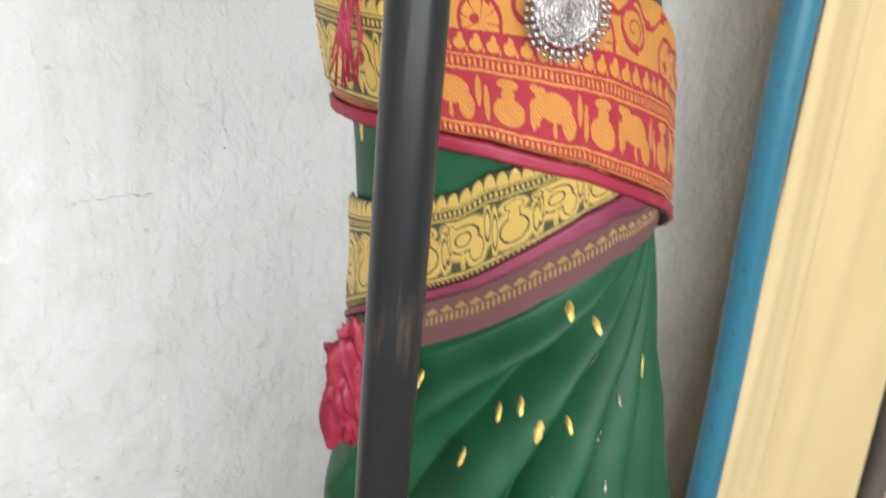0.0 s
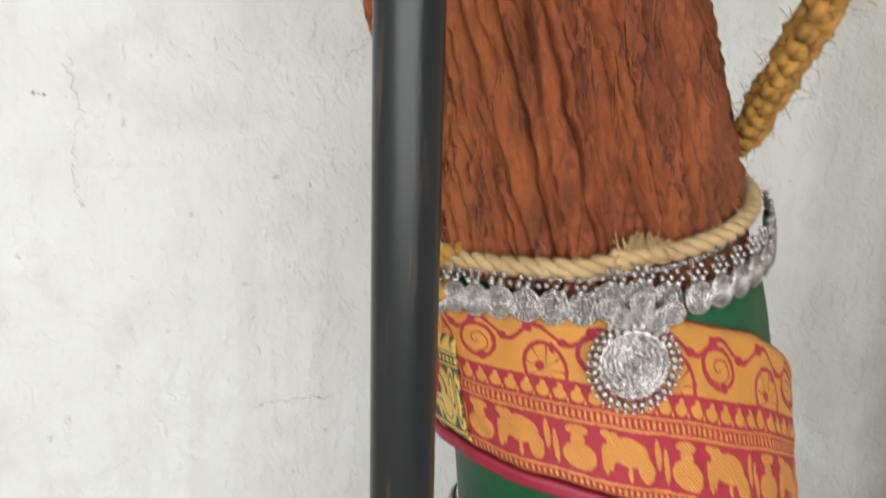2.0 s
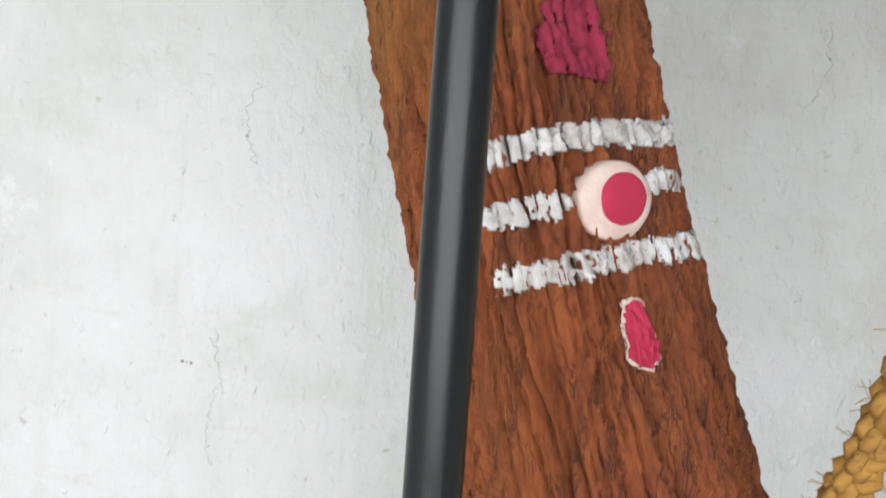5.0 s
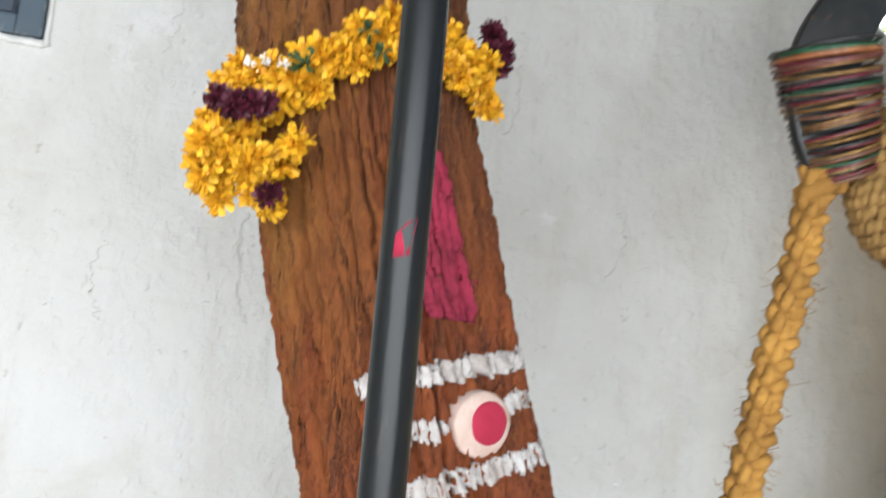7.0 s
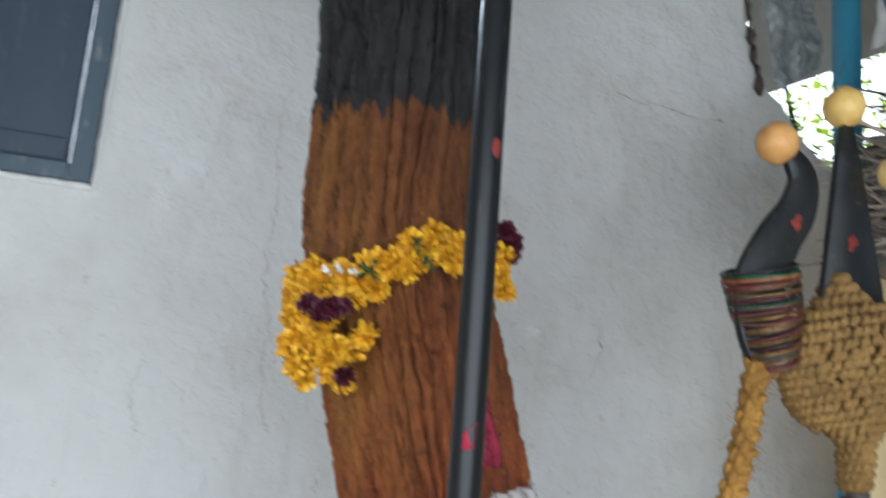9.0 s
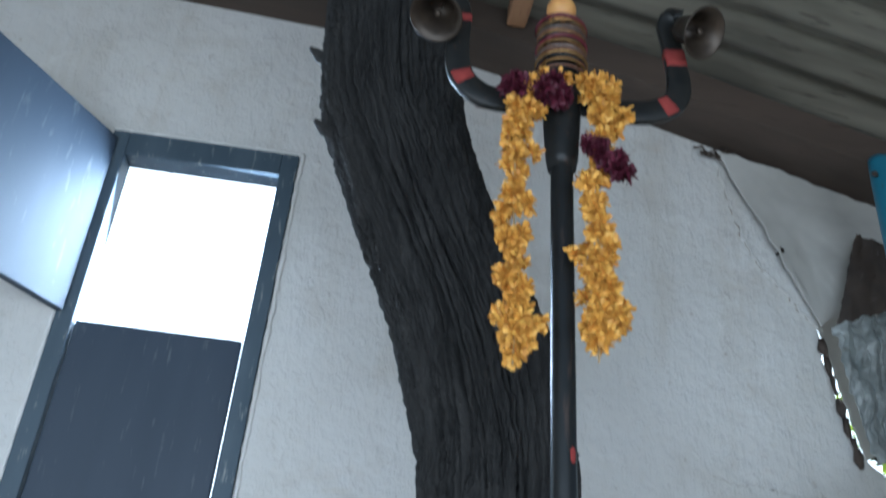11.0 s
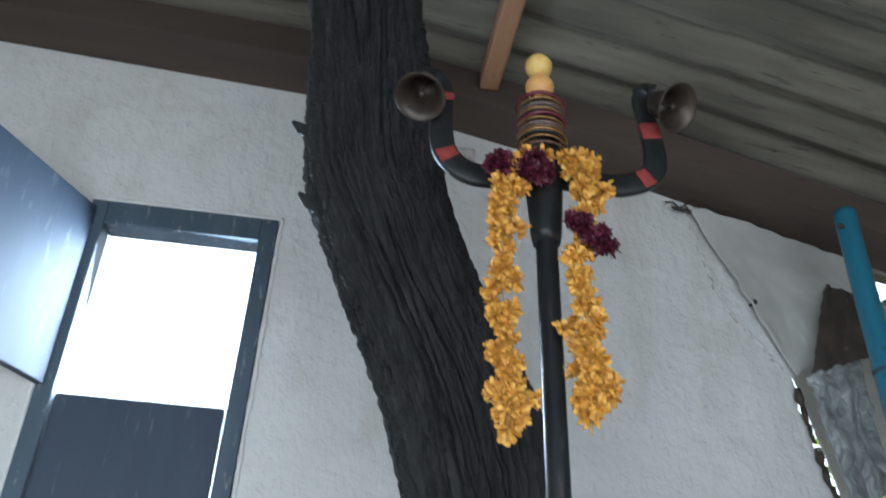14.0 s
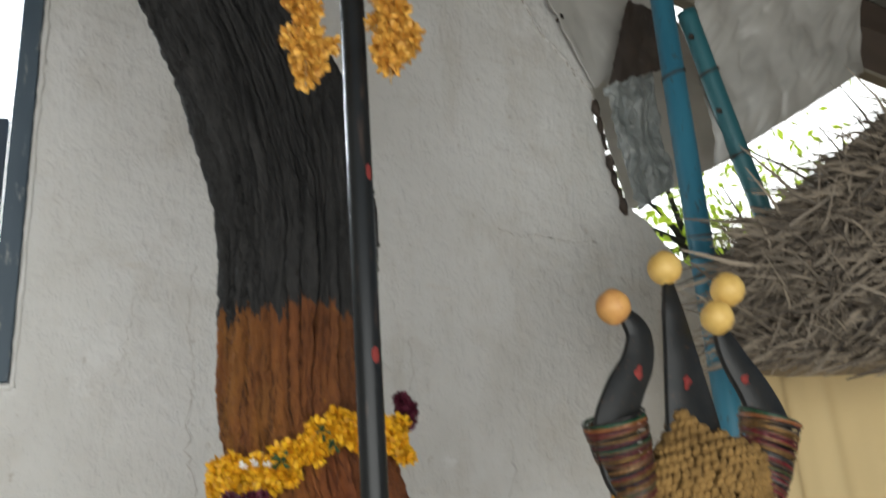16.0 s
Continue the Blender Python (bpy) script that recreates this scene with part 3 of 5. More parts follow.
            vine = n.math("SUBTRACT", v, n.math("ADD", n.math("MULTIPLY", n.math("SINE", n.math("MULTIPLY", u, 16.1)), 0.05), hi - 0.10))
            vine = n.value(n.math("ABSOLUTE", vine), 0.010, 0.017)
            dots = n.value(union([oval(r, 0.10, hi - 0.07, 0.030, 0.030), oval(r, -0.08, hi - 0.14, 0.034, 0.026), oval(r, 0.15, lo + 0.06, 0.03, 0.03), oval(r, -0.15, m, 0.02, 0.035)]), 0.9, 1.05)
            g = union([rays, rings, curl, vine, dots])
            g = n.math("MULTIPLY", inside, n.math("MAXIMUM", g, 0.0))
        elif kind == "full":
            # gold ground, the figures drawn in dark outline
            pot, bird, leaf, body = creatures(lo + 0.03, hi - 0.03)
            g = n.math("MINIMUM", n.math("MINIMUM", away(pot, 1.0, 0.085), away(bird, 1.0, 0.085)), n.math("MINIMUM", away(leaf, 1.0, 0.18), away(body, 0.5, 0.07)))
            gap = n.value(n.math("MINIMUM", union([pot, bird]), leaf), 1.75, 1.45)
            g = n.math("MULTIPLY", inside, n.math("MINIMUM", g, gap))
        elif kind == "figures":
            # gold figures on the coloured ground
            pot, bird, leaf, body = creatures(lo, hi)
            g = n.value(union([pot, bird, leaf]), 1.06, 0.95)
            hatch = n.value(n.math("SINE", n.math("ADD", n.math("MULTIPLY", u, 260.0), n.math("MULTIPLY", v, 210.0))), -1.6, 0.6)
            g = n.math("MULTIPLY", g, n.math("ADD", 0.55, n.math("MULTIPLY", hatch, 0.45)))
            g = n.math("MULTIPLY", inside, g)
        else:
            g = n.math("MULTIPLY", inside, 0.0)
        total = g if total is None else n.math("ADD", total, g)
    base = n.mix(n.noise(uv, 12, 3), ground, ground2)
    weave = n.math("SINE", n.math("MULTIPLY", v, 900.0))
    goldc = n.mix(n.math("MULTIPLY", n.value(weave, -1, 1), 0.35), gold, tuple(c * 0.55 for c in gold))
    n.color(n.mix(total, base, goldc))
    met = n.math("MULTIPLY", total, metal)
    n.link(met, n.b.inputs["Metallic"])
    rough = n.math("SUBTRACT", 0.62, n.math("MULTIPLY", total, 0.22))
    n.link(rough, n.b.inputs["Roughness"])
    n.bump(n.math("ADD", n.math("ADD", total, n.math("MULTIPLY", weave, 0.12)), n.math("MULTIPLY", n.noise(uv, 60, 3), 0.5)), 0.7, 0.0018)
    return silk


BROCADE = silk_pattern("red_gold_brocade", (0.27, 0.010, 0.028), (0.34, 0.022, 0.032), (0.68, 0.30, 0.066),
                       [(0.02, 0.035, "gold"), (0.045, 0.085, "ticks"), (0.095, 0.11, "gold"), (0.12, 0.41, "figures"), (0.42, 0.435, "gold"), (0.445, 0.49, "ticks"), (0.50, 0.512, "gold"), (0.525, 0.63, "buds"), (0.65, 1.0, "field")], 0.4)
GOLDBELT = silk_pattern("gold_border", (0.045, 0.06, 0.02), (0.07, 0.05, 0.03), (0.80, 0.56, 0.16), [(0.0, 0.06, "ticks"), (0.08, 0.11, "gold"), (0.13, 0.70, "full"), (0.72, 0.74, "gold"), (0.76, 0.81, "ticks"), (0.83, 0.85, "gold"), (0.86, 1.0, "scallops")], 0.5)
EDGEBAND = silk_pattern("mauve_green_border", (0.17, 0.05, 0.07), (0.13, 0.07, 0.05), (0.50, 0.36, 0.12), [(0.46, 0.62, "ticks"), (0.66, 0.80, "buds")], 0.4)
PINKBAND = grainy("plum_pink_border", (0.125, 0.012, 0.036), (0.165, 0.018, 0.048), 0.55, 0, 900, 14, None, 0.1)


def cloth_band(name, lower, upper, material, parent, lift, label="", nu=140, nv=24, wave=0.002, flare=0.0, thick=0.0025):
    """A strip of cloth round the trunk between two edges, each a table of (degrees, height), with its own uv."""
    bm = bmesh.new()
    uvl = bm.loops.layers.uv.new("UVMap")
    a0, a1 = lower[0][0], lower[-1][0]
    rows, uvs = [], {}
    for i in range(nu + 1):
        deg = a0 + (a1 - a0) * i / nu
        lo, hi = lerp(deg, lower, 1), lerp(deg, upper, 1)
        row = []
        for j in range(nv + 1):
            v = j / nv
            z = lo + (hi - lo) * v
            w = wave * (noise.noise((deg * 0.03, z * 9, lift * 99)) + 0.7 * noise.noise((deg * 0.11, z * 25, 3.1)) + 0.45 * noise.noise((deg * 0.25 + z * 40, z * 60, 6.1)))
            roll = -0.004 * max(0, 1 - min(v, 1 - v) * 22)
            vert = bm.verts.new(wrap_point(deg, z, lift + w + roll + flare * max(0, math.sin(radians(deg))) ** 3))
            uvs[vert] = (radians(deg) * 0.14 / 0.11, v * 1.0)
            row.append(vert)
        rows.append(row)
    for p, q in zip(rows, rows[1:]):
        for j in range(nv):
            f = bm.faces.new((p[j], q[j], q[j + 1], p[j + 1]))
            for loop in f.loops:
                u, v = uvs[loop.vert]
                loop[uvl].uv = (u, v)
    bmesh.ops.recalc_face_normals(bm, faces=bm.faces)
    bmesh.ops.solidify(bm, geom=bm.faces[:], thickness=thick)
    return part(name, bm, material, parent, label)


def skirt_point(deg, z, lift=0.0):
    """A point on the skirt, whose pleats fan out below the hip."""
    r0 = lerp(z, CLOTH, 3)
    across, drop = radians(deg - 58) * r0, max(0.0, 0.80 - z)
    a = math.degrees(math.atan2(across, drop + 0.015))
    far = math.hypot(across, drop)
    zone = min(1.0, max(0.0, (a + 66) / 14)) * min(1.0, max(0.0, (48 - a) / 20)) * min(1.0, drop / 0.05)
    wob = 3.0 * noise.noise((a * 0.05, z * 3, 2.2)) + 1.3 * noise.noise((a * 0.2, z * 7, 4.1))
    ph = ((a + wob) / 10.0) % 1.0
    fold = math.sin(0.5 * math.pi * ph / 0.66) ** 0.8 if ph < 0.66 else 0.5 + 0.5 * math.cos(math.pi * (ph - 0.66) / 0.34)
    amp = min(0.042, 0.21 * far) * zone
    soft = 0.007 * noise.noise((deg * 0.02, z * 4, 1.7)) + 0.003 * noise.noise((deg * 0.07 + z * 9, z * 5, 5.0)) * min(1.0, drop / 0.1)
    return wrap_point(deg, z, amp * (fold - 0.78) + soft + lift)


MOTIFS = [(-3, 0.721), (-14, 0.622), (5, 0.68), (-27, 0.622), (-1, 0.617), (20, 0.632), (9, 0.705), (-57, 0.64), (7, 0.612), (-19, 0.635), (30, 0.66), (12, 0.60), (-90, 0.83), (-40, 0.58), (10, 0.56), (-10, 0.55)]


def build_sari():
    s = thing("sari", "green silk sari with red and gold brocade wrapped round the trunk", "sari")
    # skirt with pleats that fan out from one hip
    bm = bmesh.new()
    na = 720
    zs = [*np.linspace(-0.56, 0.38, 30), *np.linspace(0.384, 0.875, 190)]
    rows = [[skirt_point(-180 + 360 * k / na, float(z)) for k in range(na)] for z in zs]
    grid(bm, rows, True)
    bmesh.ops.recalc_face_normals(bm, faces=bm.faces)
    skirt = part("skirt", bm, GREEN, s, "pleated bottle-green silk")
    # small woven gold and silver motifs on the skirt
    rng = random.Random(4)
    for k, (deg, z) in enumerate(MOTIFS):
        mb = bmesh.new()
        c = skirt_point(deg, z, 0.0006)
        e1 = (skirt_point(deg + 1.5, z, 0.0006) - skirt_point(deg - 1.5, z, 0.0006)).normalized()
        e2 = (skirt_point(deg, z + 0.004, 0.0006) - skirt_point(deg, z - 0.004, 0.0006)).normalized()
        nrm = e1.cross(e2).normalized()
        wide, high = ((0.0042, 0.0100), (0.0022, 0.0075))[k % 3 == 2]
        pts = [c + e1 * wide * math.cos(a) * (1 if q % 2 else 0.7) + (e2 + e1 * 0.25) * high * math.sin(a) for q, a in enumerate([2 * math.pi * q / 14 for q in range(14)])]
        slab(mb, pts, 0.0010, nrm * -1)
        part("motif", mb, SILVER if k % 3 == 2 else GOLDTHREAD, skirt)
    # blouse layer under the necklace
    cloth_band("blouse_layer", [(-175, 0.84), (180, 0.84)], [(-175, 1.0), (0, 0.975), (30, 0.985), (60, 1.0), (180, 1.0)], GREEN, s, 0.0065, "dark green silk", 150, 12)
    lo = [(-115, 0.60), (-70, 0.655), (-36, 0.700), (-12, 0.735), (13, 0.762), (46, 0.775), (72, 0.775)]
    pk = [(-115, 0.628), (-70, 0.688), (-36, 0.729), (-12, 0.762), (13, 0.784), (46, 0.792), (72, 0.79)]
    gb = [(-115, 0.642), (-70, 0.704), (-37, 0.746), (-21, 0.772), (1, 0.803), (21, 0.819), (46, 0.81), (72, 0.80)]
    gt = [(-115, 0.76), (-70, 0.785), (-40, 0.812), (-31, 0.829), (-15, 0.842), (10, 0.868), (46, 0.875), (72, 0.87)]
    pk = [(d, z + 0.5 * (lerp(d, gb, 1) - z)) for d, z in pk]
    cloth_band("border_edge", lo, pk, EDGEBAND, s, 0.0065, "mauve and green woven edge")
    cloth_band("border_stripe", pk, gb, PINKBAND, s, 0.0085, "plum pink stripe", 140, 8)
    cloth_band("gold_border", gb, gt, GOLDBELT, s, 0.0075, "broad woven gold border")
    # brocade end drawn across, its corner standing off on the hip
    low = [(-120, 0.836), (-65, 0.845), (-30, 0.842), (0, 0.829), (20, 0.812), (43, 0.791), (65, 0.765), (85, 0.740), (110, 0.735), (150, 0.74)]
    top = [(-120, 0.972), (-54, 0.966), (-17, 0.973), (10, 0.972), (36, 0.956), (55, 0.932), (75, 0.91), (110, 0.90), (150, 0.90)]
    hem = [(d, z + 0.0125) for d, z in low]
    cloth_band("brocade_end", hem, top, BROCADE, s, 0.0125, "red and gold brocade", 220, 30, 0.003, 0.010)
    cloth_band("hem", low, hem, CRIMSON, s, 0.0135, "plain crimson hem", 220, 6, 0.002, 0.010)
    # left part of the gold border above
    cloth_band("side_border", [(-100, 0.86), (-58, 0.862)], [(-100, 0.935), (-58, 0.94)], GOLDBELT, s, 0.0165, "woven gold border", 40, 14)
    # crimson bow of cloth at the side
    bm = bmesh.new()
    bmesh.ops.create_uvsphere(bm, u_segments=72, v_segments=48, radius=1.0)
    for v in bm.verts:
        u = v.co.copy()
        fold = abs(noise.noise((u.x * 2.2 + u.z * 1.4, u.y * 2.2, u.z * 0.9 + 4)))
        fine = abs(noise.noise((u.x * 5 + u.z * 3, u.y * 5, u.z * 2)))
        k = 0.72 + 0.85 * fold + 0.35 * fine
        v.co = Vector((0.020 + 0.027 * u.x * k, -0.105 + 0.020 * u.y * k, 0.635 + 0.052 * u.z * k - 0.010 * u.x))
    part("bow", bm, CRIMSON, s, "crumpled crimson cloth bow")
    # frayed red tassel by the rope's knot
    bm = bmesh.new()
    for k in range(14):
        x = -0.006 + rng.uniform(-0.006, 0.006)
        tube(bm, [(x, -0.09, 0.945), (x + rng.uniform(-0.006, 0.006), -0.095, 0.915), (x + rng.uniform(-0.012, 0.008), -0.095, 0.885 + rng.uniform(-0.012, 0.012))], 0.0009, 5)
    part("tassel", bm, CRIMSON, s)
    return s


GOLDTHREAD = grainy("gold_thread", (0.62, 0.42, 0.10), (0.72, 0.52, 0.16), 0.45, 0.4, 900, 60, None, 0.3)
build_sari()


# ---- rope and necklace on the trunk ----
def ring_point(deg, z, lift):
    p = on_trunk(deg, z, lift, False)
    return p


def fuzz(bm, path, radius, count, seed, length=0.008):
    """Loose fibres standing off a rope."""
    rng = random.Random(seed)
    for _ in range(count):
        p = Vector(path[rng.randrange(len(path))])
        d = Vector((rng.gauss(0, 1), rng.gauss(0, 1), rng.gauss(0, 1))).normalized()
        a = p + d * radius * 0.9
        b = a + (d + Vector((rng.gauss(0, 0.5), rng.gauss(0, 0.5), rng.gauss(0, 0.5)))) * length * rng.uniform(0.4, 1.0)
        tube(bm, [a, (a + b) / 2 + Vector((rng.gauss(0, 0.001), 0, rng.gauss(0, 0.001))), b], 0.00025, 3, False)


RING = [(-175, 0.965), (-120, 0.955), (-85, 0.968), (-56, 0.995), (-37, 1.0), (-18, 1.004), (-2, 1.013), (16, 1.019), (38, 1.028), (60, 1.038), (90, 1.048), (130, 1.045), (180, 1.02)]


def build_ring_rope():
    t = thing("trunk_rope", "pale laid jute rope tied round the trunk", "rope")
    path = [ring_point(d, lerp(d, RING, 1), 0.0085) for d in np.linspace(-175, 180, 260)]
    bm = twisted(bmesh.new(), path, 0.0066, 3, 0.036, 8)
    fuzz(bm, path, 0.0072, 220, 5)
    part("rope", bm, ROPE, t)
    # splice on the front and its tuft
    c = ring_point(-2, 1.016, 0.016)
    bm = twisted(bmesh.new(), [ring_point(d, lerp(d, RING, 1) + 0.003, 0.0115) for d in np.linspace(-8, 6, 20)], 0.0064, 3, 0.026, 7)
    rng = random.Random(8)
    for _ in range(90):
        a = c + Vector((rng.gauss(0, 0.006), 0, 0.004))
        tube(bm, [a, a + Vector((rng.gauss(0, 0.004), rng.uniform(-0.006, 0.0), rng.uniform(0.004, 0.012)))], 0.00045, 4, False)
    part("splice", bm, ROPE, t)
    # knot of braided rope at the side
    bm = twisted(bmesh.new(), smooth_path([(0.035, -0.10, 0.998), (0.005, -0.085, 0.992), (-0.012, -0.07, 0.972), (-0.016, -0.06, 0.950), (-0.003, -0.075, 0.943), (0.010, -0.09, 0.957), (0.004, -0.10, 0.975)], 9), 0.0105, 3, 0.035, 8)
    part("side_knot", bm, OCHRE, t)
    return t


build_ring_rope()


def coin_mesh(r, loops, seed):
    """A disc facing -y, covered with coils of granulated wire inside a notched rim."""
    bm = bmesh.new()
    rng = random.Random(seed)
    sides, steps = 44, loops * 4
    rows = [[(r * 0.97 * math.cos(2 * math.pi * j / sides), 0.0012, r * 0.97 * math.sin(2 * math.pi * j / sides)) for j in range(sides)]]
    for i in range(steps + 1):
        q = max(r * (1 - i / steps), 1e-5)
        coil = abs(math.sin(math.pi * i / 4))
        row = []
        for j in range(sides):
            a = 2 * math.pi * j / sides
            grain = (0.5 + 0.5 * math.cos(math.pi * j + (i // 4) * 1.7)) * coil
            rim = 1 + (0.045 * (1 if j % 2 else -1) if i == 0 else 0)
            row.append((q * rim * math.cos(a), -0.0010 - 0.0011 * coil * (0.55 + 0.45 * grain) + rng.gauss(0, 0.00012), q * rim * math.sin(a)))
        rows.append(row)
    grid(bm, rows, True)
    bmesh.ops.recalc_face_normals(bm, faces=bm.faces)
    return finish(bm, False)


def bead_mesh(r):
    bm = bmesh.new()
    bmesh.ops.create_icosphere(bm, subdivisions=2, radius=r)
    return finish(bm)


NECK = [(-85, 0.958), (-55, 0.985), (-38, 0.990), (-18, 0.993), (-6, 0.999), (5, 1.002), (20, 1.008), (38, 1.018), (58, 1.027), (80, 1.034)]


def build_necklace():
    t = thing("necklace", "oxidised silver necklace of coin discs with a large round pendant", "necklace")
    coin, bead, small = coin_mesh(0.0110, 4, 1), bead_mesh(0.0026), bead_mesh(0.0019)
    for me in (coin, bead, small):
        me.materials.append(SILVER)

    def place(me, name, deg, z, lift, tilt=0.0, parent=t):
        ob = part(name, me, SILVER, parent)
        p = wrap_point(deg, min(z, 1.02), lift) if z < 0.99 else ring_point(deg, z, lift + 0.006)
        ob.matrix_basis = pose(*p, rz=deg) @ pose(0, 0, 0, -8, tilt, 0)
        return ob

    rng = random.Random(3)
    degs = [d for d in np.arange(-78, 78, 7.6)]
    for d in degs:
        z = lerp(d, NECK, 1)
        if -14 < d < 1:
            z += 0.004
        place(coin, "coin", d, z - 0.0145, 0.0150, rng.uniform(-14, 14))
        for dd, dz in ((-1.3, 0.0005), (1.3, 0.0005), (-2.6, 0.004), (0, 0.0045), (2.6, 0.004), (-1.3, 0.0085), (1.3, 0.0085)):
            place(small if dz > 0.003 else bead, "bead", d + dd + rng.uniform(-0.3, 0.3), z + dz - 0.002, 0.0155)
    chain = [ring_point(d, lerp(d, NECK, 1) + 0.004, 0.009) for d in np.linspace(-84, 80, 160)]
    part("chain", twisted(bmesh.new(), chain, 0.0022, 2, 0.008, 6), SILVER, t)
    # pendant
    pend = coin_mesh(0.0225, 7, 2)
    pend.materials.append(SILVER)
    c = wrap_point(-6.5, 0.9475, 0.0235)
    p = part("pendant", pend, SILVER, t, "large round silver pendant")
    p.matrix_basis = pose(*c, rz=-8) @ pose(0, 0, 0, -4, 0, 0)
    for ring, count, me in ((0.0252, 30, bead), (0.0292, 34, small)):
        for k in range(count):
            a = 2 * math.pi * k / count
            b = part("bead", me, SILVER, p)
            b.location = (ring * math.cos(a), -0.001, ring * math.sin(a) * (1.06 if a > math.pi else 1))
    for k, (x, z) in enumerate(((0, 0.031), (-0.012, 0.030), (0.012, 0.030), (-0.02, 0.036), (0.02, 0.036), (0, 0.041))):
        b = part("link_coin", coin, SILVER, p)
        b.matrix_basis = pose(x, -0.002 - 0.0006 * k, z) @ Matrix.Scale(0.72, 4)
    # hooked clasp at the side
    clasp = [(-0.012, -0.075, 1.035), (-0.016, -0.078, 1.028), (-0.012, -0.08, 1.020), (-0.002, -0.085, 1.005), (0.008, -0.095, 0.99)]
    part("clasp", tube(bmesh.new(), smooth_path(clasp, 6), 0.0016, 7), SILVER, t)
    return t


build_necklace()


# ---- painted marks on the bark ----
def patch(name, inside, d0, d1, z0, z1, material, lift, label, parent=None, step=0.0022, floor=-0.006):
    """A layer of paint that follows the bark, wherever inside(degrees, height) says so."""
    bm = bmesh.new()
    nd, nz = int((d1 - d0) * 0.0022 / step), int((z1 - z0) / step)
    made = {}

    def vert(i, j):
        if (i, j) not in made:
            deg, z = d0 + (d1 - d0) * i / nd, z0 + (z1 - z0) * j / nz
            made[i, j] = bm.verts.new(on_trunk(deg, z, lift + 0.0012 * noise.noise((deg * 0.9, z * 260, 7)), True, floor))
        return made[i, j]

    for i in range(nd):
        for j in range(nz):
            deg, z = d0 + (d1 - d0) * (i + 0.5) / nd, z0 + (z1 - z0) * (j + 0.5) / nz
            if inside(deg, z):
                bm.faces.new((vert(i, j), vert(i + 1, j), vert(i + 1, j + 1), vert(i, j + 1)))
    bmesh.ops.recalc_face_normals(bm, faces=bm.faces)
    bmesh.ops.solidify(bm, geom=bm.faces[:], thickness=0.002)
    if parent:
        return part(name, bm, material, parent, label)
    return solo(name, bm, material, label, "painted mark")


def stripe(line, half, d0, d1, gaps=()):
    def inside(deg, z):
        mid = lerp(deg, line, 1)
        w = half * (1 + 0.45 * noise.noise((deg * 0.35, z * 90, half * 999)) + 0.25 * noise.noise((deg * 1.2, z * 200, 3)))
        end = min(deg - d0, d1 - deg)
        if end < 4:
            w *= math.sqrt(max(0.0, end / 4))
        if any(a < deg < b for a, b in gaps):
            return False
        return abs(z - mid) < w and bark(radians(deg), z) > -0.0135 + 0.003 * noise.noise((deg * 0.4, z * 120, 1))

    return inside


SA = [(-30, 1.368), (-22, 1.372), (0, 1.386), (23, 1.397), (61, 1.407), (80, 1.408)]
SB = [(-30, 1.324), (-26, 1.327), (5, 1.346), (45, 1.369), (68, 1.371), (80, 1.371)]
SC = [(-30, 1.283), (-25, 1.285), (6, 1.304), (27, 1.316), (64, 1.323), (80, 1.324)]
patch("white_stripe", stripe(SA, 0.0088, -31, 66), -36, 72, 1.34, 1.43, WHITEPAINT, 0.0012, "chalky white painted stripe across the bark")
patch("white_stripe", stripe(SB, 0.0088, -28, 5), -36, 8, 1.30, 1.40, WHITEPAINT, 0.0012, "chalky white painted stripe ending at the round mark")
patch("white_stripe", stripe(SB, 0.0080, 38, 66), 36, 68, 1.34, 1.40, WHITEPAINT, 0.0012, "short chalky white stripe beside the round mark")
patch("white_stripe", stripe(SC, 0.0088, -27, 70), -36, 76, 1.26, 1.35, WHITEPAINT, 0.0012, "chalky white painted stripe across the bark")


def round_mark(dc, zc, rd, rz):
    return lambda d, z: ((d - dc) / rd) ** 2 + ((z - zc) / rz) ** 2 < 1 + 0.12 * noise.noise((d * 0.2, z * 70, 2))


def build_bindi():
    t = thing("round_mark", "round pale paste mark with a crimson centre", "painted mark")

    def dome(name, dc, zc, rx, rz, thick, material, off):
        c = on_trunk(dc, zc, 0.0, False)
        m = pose(*c, rz=dc)
        bm = bmesh.new()
        rows = []
        for i in range(9):
            q = i / 8
            rows.append([((rx * (1 - q * q) + 1e-5) * math.cos(a) * (1 + 0.05 * noise.noise((math.cos(a) * 2, math.sin(a) * 2, rx * 90)) * (1 - q)), -off - thick * math.sin(q * 1.5), (rz * (1 - q * q) + 1e-5) * math.sin(a) * (1 + 0.05 * noise.noise((math.cos(a) * 2, math.sin(a) * 2, 5)) * (1 - q))) for a in [2 * math.pi * j / 40 for j in range(40)]])
        rows.insert(0, [(x, 0.01, z) for x, y, z in rows[0]])
        grid(bm, rows, True)
        bmesh.ops.recalc_face_normals(bm, faces=bm.faces)
        bmesh.ops.transform(bm, matrix=m, verts=bm.verts)
        return part(name, bm, material, t)

    dome("paste", 20.5, 1.3495, 0.0285, 0.0285, 0.006, CREAMPASTE, 0.0062)
    dome("centre", 22.5, 1.3515, 0.0190, 0.0190, 0.004, KUMKUM, 0.0108)
    return t


build_bindi()


